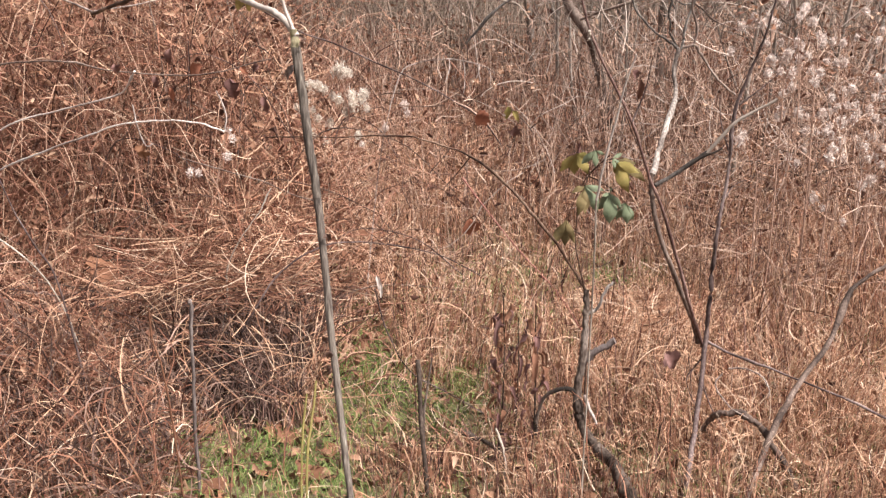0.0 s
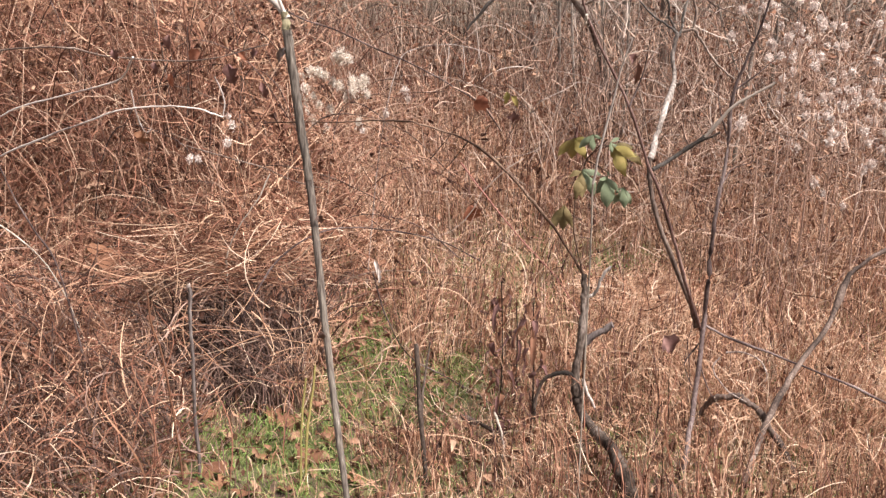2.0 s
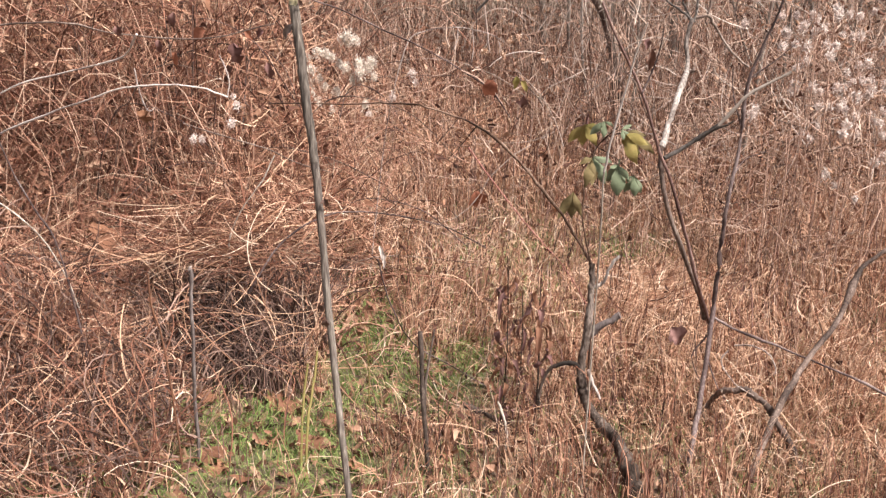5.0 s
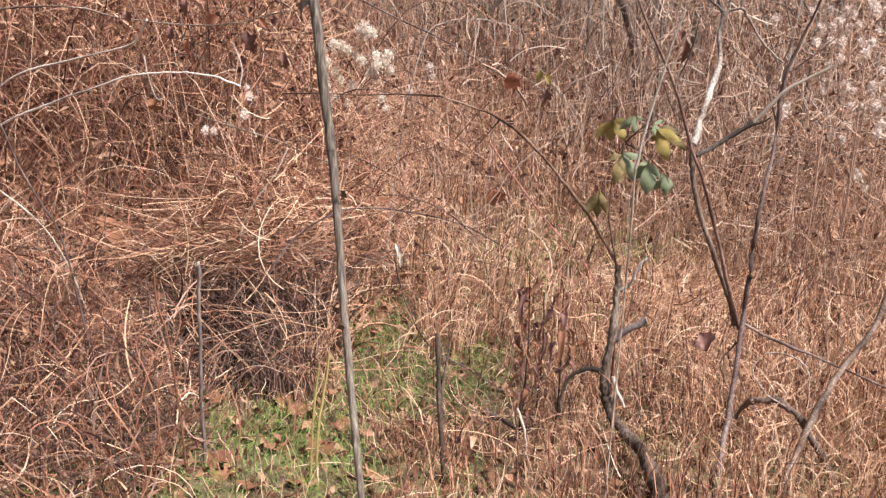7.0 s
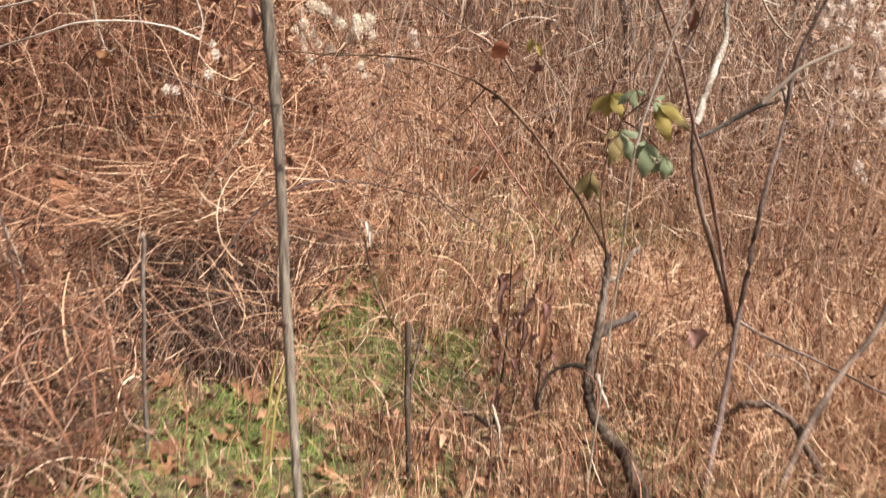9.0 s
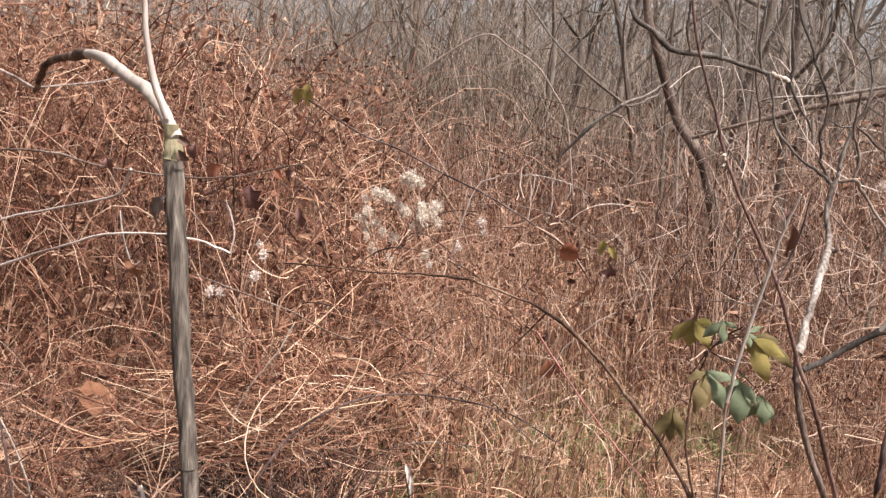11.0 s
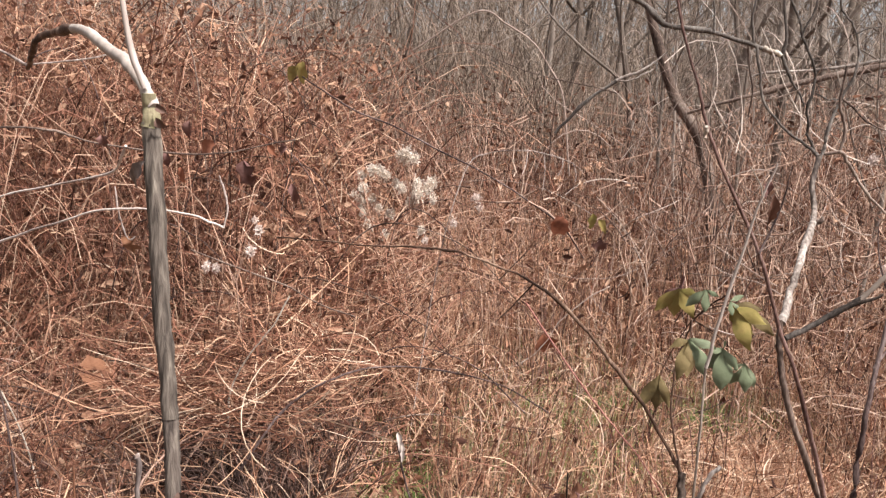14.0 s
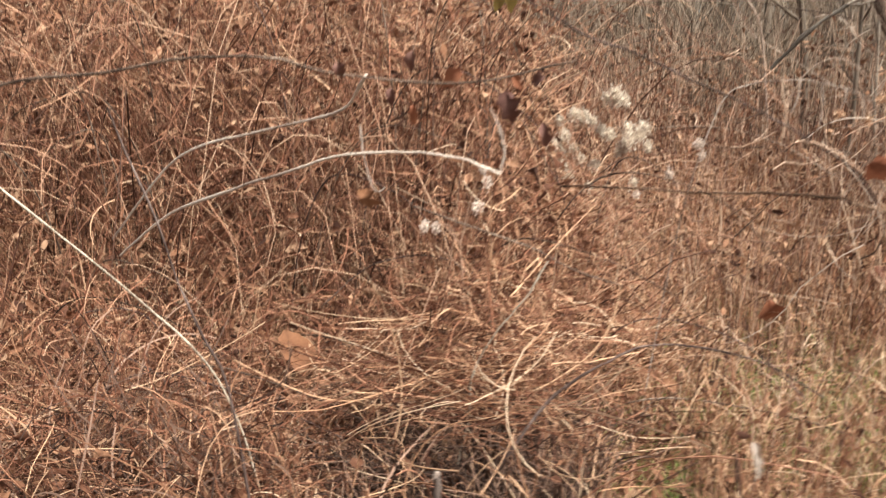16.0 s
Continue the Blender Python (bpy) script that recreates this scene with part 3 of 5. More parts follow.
def build_tangle():
    # arching stems of the bank
    n = 8500
    x, y = scatter(n, 2.9, 7.5, power=-0.3)
    keep = rng.random(n) < thicket(x, y) * (1 - 0.82 * hollow(x, y))
    x, y = x[keep], y[keep]
    n = len(x)
    h = canopy(x, y) * (0.5 + 0.65 * rng.random(n))
    p0 = np.stack([x, y, ground_z(x, y)], 1)
    a = rng.random(n) * 2 * np.pi
    run = (0.25 + 0.95 * rng.random(n)) * (0.40 + 0.65 * h)
    out = np.stack([np.cos(a), np.sin(a), 0 * a], 1) * run[:, None]
    up = np.stack([0 * a, 0 * a, h], 1)
    p3 = p0 + out + up * (0.25 + 0.7 * rng.random(n))[:, None]
    wob = rng.normal(size=(n, 3)) * 0.06
    p = bezier(p0, p0 + up * 0.8 + 0.3 * out + 2.2 * wob, p0 + up * 1.15 + 0.75 * out - 2.2 * wob, p3, 8)
    v, q = sweep(p, taper(n, 0.0032, 0.0014, 8, 0.6), 3)
    stuff("bramble_tangle", v, q, BRAMBLE, "tangled arching red-brown bramble stems on a bank", "brambles")
    # straw lying over and hanging in it
    n = 42000
    x, y = scatter(n, 2.8, 6.5, power=-0.5)
    keep = rng.random(n) < 0.05 + 0.95 * thicket(x, y)
    roof = hollow(x, y)
    keep &= rng.random(n) < (1 - 0.8 * lawn(x, y)) * (1 - 0.72 * thicket(x, y) * smooth(3.7, 4.4, y)) * np.maximum((0.12 + 1.2 * value_noise(x, y, 3.2, 4.0)) * (1 - 0.55 * smooth(-1.15, -1.6, x)), roof) * np.where((roof > 0.3) & (y < 3.36), 0.12, 1.0)
    x, y = x[keep], y[keep]
    n = len(x)
    h = canopy(x, y)
    roof = hollow(x, y)
    c = np.stack([x, y, ground_z(x, y) + np.where(roof > 0.4, np.maximum(h, 0.50), h) * np.where((roof > 0.4) & (rng.random(n) < 0.93), 0.93 + 0.22 * rng.random(n), 0.25 + 0.8 * rng.random(n) ** 0.6)], 1)
    a = rng.random(n) * 2 * np.pi
    way = np.stack([np.cos(a), np.sin(a), rng.normal(size=n) * (0.6 - 0.4 * roof)], 1)
    p = curls(c, way, 0.14 + 0.42 * rng.random(n) ** 1.4, 8, 2.0)
    p[:, :, 2] = np.where((roof > 0.4)[:, None] & (rng.random(n) < 0.9)[:, None], np.maximum(p[:, :, 2], c[:, None, 2] - 0.03), p[:, :, 2])
    p[:, :, 2] = np.maximum(p[:, :, 2], ground_z(p[:, :, 0], p[:, :, 1]) + 0.005)
    v, q = sweep(p, taper(n, 0.0014, 0.0010, 8, 0.7) * (0.5 + 0.15 * y[:, None]), 2, rng.random(n) * np.pi)
    pale = rng.random(n) < 0.08 + 0.30 * smooth(-1.6, -0.9, x)
    blades, faces = v.reshape(n, 18, 3), np.arange(8)[:, None] * 2 + np.array([[0, 1, 3, 2]])
    for name, pick, material, label in (("loose_straw", pale, STRAW, "pale curled straw caught in the tangle"), ("rust_straw", ~pale, RUSTSHADED, "rust-brown curled straw caught in the tangle, darkened in place of bank shade")):
        k = int(pick.sum())
        stuff(name, blades[pick], (np.arange(k) * 18)[:, None, None] + faces[None], material, label, "dry grass")
    # stems and dry shoots that wind through the upper bank
    n = 27000
    x, y = scatter(n, 3.5, 7.0, power=-0.2)
    keep = rng.random(n) < thicket(x, y) * smooth(3.6, 4.2, y)
    x, y = x[keep], y[keep]
    n = len(x)
    c = np.stack([x, y, ground_z(x, y) + canopy(x, y) * (0.25 + 0.75 * rng.random(n))], 1)
    way = rng.normal(size=(n, 3)) + np.array([0, 0, 0.3])
    p = curls(c, way, 0.15 + 0.4 * rng.random(n) ** 1.4, 7, 2.2)
    p[:, :, 2] = np.maximum(p[:, :, 2], ground_z(p[:, :, 0], p[:, :, 1]) + 0.005)
    v, q = sweep(p, taper(n, 0.0024, 0.0013, 7, 0.7), 2, rng.random(n) * np.pi)
    # fewer pale shoots on the near left bank, standing in for its shade
    pale = rng.random(n) < 0.30 - 0.20 * smooth(-1.3, -1.6, x) * smooth(5.3, 4.8, y)
    blades, faces = v.reshape(n, 16, 3), np.arange(7)[:, None] * 2 + np.array([[0, 1, 3, 2]])
    for name, pick, material, label, kind in (("winding_straw", pale, STRAW, "pale dry shoots winding through the brambles", "dry grass"), ("winding_stems", ~pale, RUST, "rust-brown stems winding through the brambles", "brambles")):
        k = int(pick.sum())
        stuff(name, blades[pick], (np.arange(k) * 16)[:, None, None] + faces[None], material, label, kind)
    # low winding growth at the foot of the bank
    n = 9000
    x, y = -2.15 + 1.45 * rng.random(n), 2.15 + 1.25 * rng.random(n)
    keep = rng.random(n) < smooth(-0.72, -1.0, x + 0.15 * (y - 2.6)) * (1 - hollow(x, y)) * (1 - 0.8 * smooth(0.55, 0.4, np.abs(x + 1.0)) * smooth(2.85, 3.0, y)) * (1 - 0.8 * lawn(x, y)) * (0.35 + 0.9 * value_noise(x, y, 4.5, 9.0))
    x, y = x[keep], y[keep]
    n = len(x)
    c = np.stack([x, y, ground_z(x, y) + 0.02 + (0.10 + 0.34 * smooth(2.4, 3.2, y)) * rng.random(n)], 1)
    p = curls(c, rng.normal(size=(n, 3)) + np.array([0, 0, 0.5]), 0.12 + 0.34 * rng.random(n) ** 1.4, 8, 2.2)
    p[:, :, 2] = np.maximum(p[:, :, 2], ground_z(p[:, :, 0], p[:, :, 1]) + 0.005)
    v, q = sweep(p, taper(n, 0.0021, 0.0011, 8, 0.7), 2, rng.random(n) * np.pi)
    which = rng.random(n)
    blades, faces = v.reshape(n, 18, 3), np.arange(8)[:, None] * 2 + np.array([[0, 1, 3, 2]])
    for name, low, high, material, label in (("low_straw", 0.0, 0.12, STRAW, "pale wiry dead grass winding low over dead leaves"), ("low_brown_stems", 0.12, 0.55, RUSTSHADED, "rust-brown wiry stems winding low over dead leaves"), ("low_dark_stems", 0.55, 1.0, TWIG, "dark wiry stems winding low over dead leaves")):
        pick = (which >= low) & (which < high)
        k = int(pick.sum())
        stuff(name, blades[pick], (np.arange(k) * 18)[:, None, None] + faces[None], material, label, "dry grass")
    # pale stems that cross the mouth of the hole
    n = 80
    x, y = -1.38 + 0.85 * rng.random(n), 3.02 + 0.34 * rng.random(n)
    c = np.stack([x, y, ground_z(x, y) + 0.04 + 0.42 * rng.random(n)], 1)
    p = curls(c, rng.normal(size=(n, 3)) * np.array([1.0, 0.4, 0.8]), 0.15 + 0.35 * rng.random(n), 8, 1.5)
    p[:, :, 2] = np.maximum(p[:, :, 2], ground_z(p[:, :, 0], p[:, :, 1]) + 0.005)
    v, q = sweep(p, taper(n, 0.0018, 0.0012, 8, 0.5), 3)
    stuff("crossing_straw", v, q, STRAW, "pale wiry stems crossing a dark hole", "dry grass")
    # the twiggy hole at the bank's front, its shade put into dark twigs
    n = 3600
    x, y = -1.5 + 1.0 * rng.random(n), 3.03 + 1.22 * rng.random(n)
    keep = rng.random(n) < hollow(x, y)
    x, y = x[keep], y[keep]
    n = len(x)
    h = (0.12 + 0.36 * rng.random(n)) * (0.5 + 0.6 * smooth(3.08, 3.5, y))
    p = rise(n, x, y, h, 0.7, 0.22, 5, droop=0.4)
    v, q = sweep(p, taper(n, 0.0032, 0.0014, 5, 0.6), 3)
    stuff("dark_twigs", v, q, TWIG, "dense purplish-brown twigs in a hole, coloured dark in place of its shade", "twigs")


def flakes(c, size, fold=0.6):
    """Small crumpled leaves: four corners and a folded rib."""
    n = len(c)
    d = rng.normal(size=(n, 3)); d /= np.linalg.norm(d, axis=1, keepdims=True)
    s = np.cross(d, rng.normal(size=(n, 3))); s /= np.linalg.norm(s, axis=1, keepdims=True)
    k = np.cross(d, s)
    d, s, k = d * size[:, None], s * (size * (0.3 + 0.3 * rng.random(n)))[:, None], k * (size * fold * rng.random(n))[:, None]
    v = np.stack([c - d, c - 0.2 * d + s + k, c + 0.15 * k - 0.1 * d, c - 0.2 * d - s + k, c + 0.6 * d + 0.5 * s - 0.4 * k, c + 0.7 * d - 0.5 * s - 0.3 * k, c + d - k], 1)
    b = np.arange(n)[:, None] * 7
    q = np.stack([b + np.array([[0, 1, 4, 2]]), b + np.array([[0, 2, 5, 3]])], 1).reshape(-1, 4)
    t = np.stack([b + np.array([[2, 4, 6]]), b + np.array([[2, 6, 5]])], 1).reshape(-1, 3)
    return v.reshape(-1, 3), q, t


def build_leaves():
    n = 30000
    x, y = scatter(n, 2.6, 15.0, power=-0.1)
    keep = rng.random(n) < 0.3 + 0.7 * np.maximum(thicket(x, y), smooth(4.5, 7, y))
    x, y = x[keep], y[keep]
    h = canopy(x, y)
    c = np.stack([x, y, ground_z(x, y) + h * (0.3 + 0.75 * rng.random(len(x)))], 1)
    v, q, t = flakes(c, (0.009 + 0.02 * rng.random(len(x)) ** 2) * (0.8 + 0.06 * y))
    n = 23000
    x, y = scatter(n, 2.7, 7.5, power=-0.2)
    keep = rng.random(n) < thicket(x, y) * np.maximum(0.3 + 0.7 * smooth(3.5, 4.3, y), 0.45 * smooth(-1.2, -1.5, x)) * (1 - hollow(x, y))
    x, y = x[keep], y[keep]
    c = np.stack([x, y, ground_z(x, y) + canopy(x, y) * (0.35 + 0.7 * rng.random(len(x)))], 1)
    n = 7000
    yf = 6.3 + 7 * rng.random(n)
    xf = yf * (-0.3 + 0.85 * rng.random(n))
    cf = np.stack([xf, yf, ground_z(xf, yf) + canopy(xf, yf) * (0.45 + 0.65 * rng.random(n))], 1)
    n = 1000
    xr, yr = 1.35 + 1.2 * rng.random(n), 4.3 + 1.6 * rng.random(n)
    cr = np.stack([xr, yr, ground_z(xr, yr) + 0.55 + 1.3 * rng.random(n)], 1)
    c = np.vstack([c, cf, cr])
    x = c[:, 0]
    size = 0.016 + 0.026 * rng.random(len(x)) ** 1.5
    size[-1000:] *= 0.6
    v2, q2, t2 = flakes(c, size, 0.9)
    v, q, t = np.vstack([v, v2]), np.vstack([q, q2 + len(v)]), np.vstack([t, t2 + len(v)])
    stuff("withered_leaves", v, q, DRYLEAF, "small crumpled brown leaves clinging to dead stems", "dead leaves", tris=t)
    # a drift of large dark leaves against the foot of the bank
    drift = []
    for _ in range(110):
        x, y = -2.1 + 1.2 * rng.random(), 2.3 + 1.0 * rng.random()
        a = rng.random() * 2 * np.pi
        at = np.array([x, y, float(ground_z(x, y)) + 0.01 + 0.12 * rng.random()])
        size = 0.025 + 0.03 * rng.random()
        drift.append(leaf_geo(at, (np.cos(a), np.sin(a), 0.7 * rng.normal()), (0.5 * rng.normal(), 0.5 * rng.normal(), 1), size, size * (0.5 + 0.3 * rng.random()), 0.5 + 1.4 * rng.random(), 0.3 + 0.9 * rng.random(), int(rng.integers(0, 3)), 5))
    v, q, t = joined(drift)
    stuff("leaf_drift", v, q, DARKLEAF, "drift of large dark brown crumpled leaves", "dead leaves")
    n = 5000
    x, y = scatter(n, 1.8, 6.0, power=-1.2)
    c = np.stack([x, y, ground_z(x, y) + 0.012 + 0.02 * rng.random(n)], 1)
    v, q, t = flakes(c, 0.014 + 0.024 * rng.random(n), 0.5)
    stuff("leaf_litter", v, q, LITTERS, "brown broken leaf litter on the soil", "leaf litter", tris=t)


def build_green():
    n = 90000
    x, y = scatter(n, 1.8, 7.0, power=-0.8)
    keep = rng.random(n) < 0.2 + 0.8 * lawn(x, y) * (0.35 + 0.65 * (np.sin(7 * x + 3) * np.sin(6 * y + x) > -0.3))
    x, y = x[keep], y[keep]
    n = len(x)
    h = 0.022 + 0.06 * rng.random(n) + 0.06 * rng.random(n) * smooth(3.2, 3.6, y)
    p = rise(n, x, y, h, 0.9, 0.2, 3, droop=0.3)
    v, q = sweep(p, taper(n, 0.0016, 0.0006, 3) * (0.55 + 0.16 * y[:, None]), 2, rng.random(n) * np.pi)
    stuff("green_grass", v, q, GREEN, "short fresh green grass in an open patch", "grass")


def build_far():
    # grey-brown brush behind the field
    n = 11500
    d = 10.5 + 30 * rng.random(n) ** 1.4
    a = radians(-42) + radians(92) * rng.random(n)
    x, y = d * np.sin(-a), 2 + d * np.cos(a)
    h = 1.1 + (0.5 + 4.0 * rng.random(n) ** 1.3 * smooth(8, 20, d)) * (0.5 + value_noise(x, y, 0.35, 5.0)) * (1 - 0.45 * smooth(0.12, 0.30, x / y)) + 0.02 * d
    p = rise(n, x, y, h, 0.45, 0.14, 4)
    v, q = sweep(p, taper(n, 0.006, 0.0022, 4, 0.7) * (0.5 + d[:, None] / 18), 3)
    stuff("far_brush", v, q, BRUSH, "bare grey-brown brush at the edge of the woods", "brush")
    # fine side twigs in it
    n = 17000
    d = 10.5 + 26 * rng.random(n) ** 1.3
    a = radians(-42) + radians(92) * rng.random(n)
    x, y = d * np.sin(-a), 2 + d * np.cos(a)
    z = ground_z(x, y) + 0.4 + (1.0 + 0.16 * d) * rng.random(n) ** 0.8
    c = np.stack([x, y, z], 1)
    e = c + rng.normal(size=(n, 3)) * np.array([0.28, 0.2, 0.25]) + np.array([0, 0, 0.35])
    w1, w2 = rng.normal(size=(2, n, 3)) * 0.06
    p = bezier(c, c + 0.3 * (e - c) + w1, c + 0.7 * (e - c) + w2, e, 2)
    v, q = sweep(p, taper(n, 0.0040, 0.002, 2, 0.6) * (0.5 + d[:, None] / 18), 3)
    stuff("far_twigs", v, q, BRUSH, "fine bare twigs at the edge of the woods", "brush")


def build_vines():
    # thin pale vines and suckers looping through the brush
    n = 800
    y = 5.2 + 5.5 * rng.random(n) ** 1.2
    x = y * (0.02 + 0.56 * rng.random(n)) + 0.1
    c = np.stack([x, y, ground_z(x, y) + 0.5 + (0.5 + 0.16 * y) * rng.random(n)], 1)
    way = rng.normal(size=(n, 3)) * np.array([0.9, 0.5, 0.6]) + np.array([0, 0, 0.7])
    p = curls(c, way, 0.25 + 0.8 * rng.random(n) ** 1.5, 7, 1.6)
    p[:, :, 2] = np.maximum(p[:, :, 2], ground_z(p[:, :, 0], p[:, :, 1]) + 0.02)
    v, q = sweep(p, taper(n, 0.0028, 0.0015, 7, 0.6), 3)
    stuff("pale_vines", v, q, VINE, "thin pale looping vines and bare suckers", "vines")


def build_surround():
    # the same field on all the other sides
    n = 26000
    r, a = 13 * np.sqrt(rng.random(n)), rng.random(n) * 2 * np.pi
    x, y = r * np.cos(a), 2 + r * np.sin(a)
    seen = (y > 1.9) & (x > -(0.9 * (y - 1) + 0.5)) & (x < 0.53 * y + 0.4)
    trodden = (np.abs(x) < 1.3) & (y > -0.9) & (y < 2.0)
    x, y = x[~seen & ~trodden], y[~seen & ~trodden]
    n = len(x)
    h = (0.35 + 0.45 * rng.random(n)) * (0.5 + value_noise(x, y, 0.9)) + 0.5 * smooth(2.5, 5, np.hypot(x, y - 1))
    p = rise(n, x, y, h, 0.5, 0.2, 3)
    v, q = sweep(p, taper(n, 0.0045, 0.0018, 3, 0.5), 2, rng.random(n) * np.pi)
    stuff("field_grass", v, q, RUST, "rust-coloured dead grass of the wider field", "dry grass")
    n = 9000
    r, a = 2.5 * np.sqrt(rng.random(n)), rng.random(n) * 2 * np.pi
    x, y = r * np.cos(a), 0.2 + r * np.sin(a)
    x, y = x[y < 1.9], y[y < 1.9]
    n = len(x)
    p = rise(n, x, y, 0.05 + 0.12 * rng.random(n), 1.0, 0.3, 3, droop=0.5)
    v, q = sweep(p, taper(n, 0.0022, 0.0008, 3), 2, rng.random(n) * np.pi)
    stuff("trodden_grass", v, q, STRAW, "short trodden straw underfoot", "dry grass")


build_surround()
build_dry_grass()
build_flattened()
build_front_tufts()
build_weeds()
build_clutter()
build_tangle()
build_leaves()
build_green()
build_far()
build_vines()

# ---- the broken stalk ----


def build_stalk():
    s = thing("dead_stalk", (0.03, 1.22, -0.06), "tall grey weathered weed stalk snapped over at the top", "dead stalk")
    part("stem", limb([(0.036, 1.215, -0.06), (-0.027, 1.281, 0.5), (-0.090, 1.347, 0.97), (-0.113, 1.372, 1.185), (-0.124, 1.381, 1.26)], 0.0052, 0.0070, 18, 18, 0.025, 0.06, 0, wobble=0.15, gnarl=0.05), STALK, s, "grey-olive streaked lower stem")
    part("upper_stem", limb([(-0.1225, 1.3795, 1.25), (-0.136, 1.390, 1.34), (-0.150, 1.401, 1.43), (-0.164, 1.412, 1.508)], 0.0071, 0.0080, 18, 14, 0.03, 0.06, 0, wobble=0.1, gnarl=0.05), STALKDARK, s, "dark weathered upper stem")
    part("collar", limb([(-0.1635, 1.411, 1.503), (-0.1645, 1.412, 1.517), (-0.166, 1.412, 1.533)], 0.0084, 0.0060, 12, 5, 0.05, wobble=0.2), COLLAR, s, "yellowish torn collar")
    part("broken_top", limb([(-0.160, 1.411, 1.521), (-0.176, 1.42, 1.543), (-0.205, 1.438, 1.560), (-0.245, 1.48, 1.572), (-0.31, 1.55, 1.589), (-0.39, 1.65, 1.598)], 0.0056, 0.0052, 12, 7, 0.02, 0.05, wobble=0.3), WHITEWOOD, s, "bleached bent-over stem top")
    tip = part("tip", limb([(-0.385, 1.645, 1.598), (-0.45, 1.73, 1.601), (-0.55, 1.85, 1.600), (-0.65, 1.97, 1.594), (-0.75, 2.10, 1.583), (-0.86, 2.25, 1.570), (-0.97, 2.40, 1.552)], 0.0054, 0.0046, 10, 7, 0.06, 0.05, 2, wobble=0.5), CANE, s, "long drooping dark-barked end")
    part("twig", limb([(-0.965, 2.395, 1.558), (-1.03, 2.42, 1.58), (-1.12, 2.44, 1.605)], 0.0034, 0.0022, 6, 5), PITH, tip, "pale side twig")
    part("twig", limb([(-0.95, 2.37, 1.56), (-0.86, 2.40, 1.575), (-0.76, 2.42, 1.60)], 0.0024, 0.0014, 6, 5), PITH, tip, "pale side twig")
    part("splinter", limb([(-0.168, 1.409, 1.538), (-0.177, 1.405, 1.565), (-0.184, 1.40, 1.60), (-0.19, 1.40, 1.66)], 0.0034, 0.0022, 6, 5, 0.05, wobble=0.2), PITH, s, "thin upright pale splinter")
    part("dry_leaf", leaf_geo((-0.163, 1.402, 1.475), (-0.55, -0.1, -0.6), (0, -1, 0.3), 0.036, 0.012, 0.8, 0.8), GREYSTEM, s, "grey shrivelled leaf")
    for at, way, ln in (((-0.154, 1.402, 1.522), (0.7, -0.3, -0.2), 0.013), ((-0.153, 1.40, 1.512), (0.6, -0.2, -0.6), 0.015), ((-0.172, 1.40, 1.512), (-0.5, -0.5, -0.5), 0.008), ((-0.099, 1.340, 1.01), (-0.6, -0.3, -0.6), 0.026), ((-0.094, 1.337, 0.985), (-0.3, -0.3, -0.9), 0.028), ((-0.092, 1.335, 0.955), (-0.6, -0.3, -0.5), 0.024), ((-0.104, 1.362, 1.19), (0.5, -0.3, -0.8), 0.022)):
        part("husk", leaf_geo(at, way, (0, -1, 0.3), ln, ln * 0.45, 1.8, 1.2, 2, 5), TWIG, s, "shrivelled dark leaf husk")


build_stalk()


# ---- shoots, saplings and canes ----


def build_shoot():
    s = thing("old_shoot", (0.70, 2.76, -0.06), "crooked dark woody shoot with a sawn side stub", "shrub")
    part("trunk", limb([(0.667, 2.58, -0.03), (0.647, 2.62, 0.03), (0.633, 2.68, 0.065), (0.613, 2.8, 0.072), (0.567, 2.88, 0.084), (0.522, 2.95, 0.131), (0.498, 2.97, 0.219), (0.503, 2.98, 0.329), (0.513, 3.0, 0.437), (0.512, 3.02, 0.543), (0.51, 3.05, 0.61)], 0.026, 0.010, 14, 10, 0.08, 0.0, 3, wobble=0.3, gnarl=0.16), DARKCANE, s)
    part("stub", limb([(0.51, 3.0, 0.35), (0.563, 3.0, 0.40), (0.617, 3.0, 0.439)], 0.0140, 0.0120, 12, 6, 0.10, 0.0, gnarl=0.16), GREYSTEM, s, "short broken grey side stub")
    part("snag", limb([(0.515, 3.02, 0.53), (0.555, 3.02, 0.562), (0.572, 3.02, 0.619), (0.60, 3.02, 0.655)], 0.0075, 0.005, 8, 5, 0.10), BLEACHED, s, "pale broken snag")
    part("cane", limb([(0.51, 3.05, 0.60), (0.43, 3.05, 0.72), (0.33, 3.02, 0.86), (0.20, 2.99, 1.01), (0.08, 2.97, 1.10), (-0.07, 2.95, 1.15), (-0.21, 2.98, 1.16), (-0.40, 3.0, 1.15), (-0.69, 3.15, 1.12)], 0.0056, 0.0020, 7, 6, 0.12, 0, 6), CANE, s, "long arching dark cane")
    part("twig", limb([(0.08, 2.97, 1.10), (0.03, 3.0, 1.03), (-0.02, 3.02, 0.97)], 0.002, 0.001, 5, 4), DARKBARK, s)
    part("hooked_branch", limb([(0.502, 2.97, 0.235), (0.455, 2.96, 0.262), (0.414, 2.95, 0.259), (0.374, 2.95, 0.235), (0.347, 2.95, 0.155), (0.346, 2.95, 0.077)], 0.009, 0.006, 8, 6, 0.10, 0.0, 2, wobble=0.3), DARKBARK, s, "dark hooked side branch")
    part("twig", limb([(0.518, 2.945, 0.245), (0.536, 2.935, 0.195), (0.562, 2.925, 0.145)], 0.007, 0.004, 7, 4), PITH, s, "split pale bark edge")


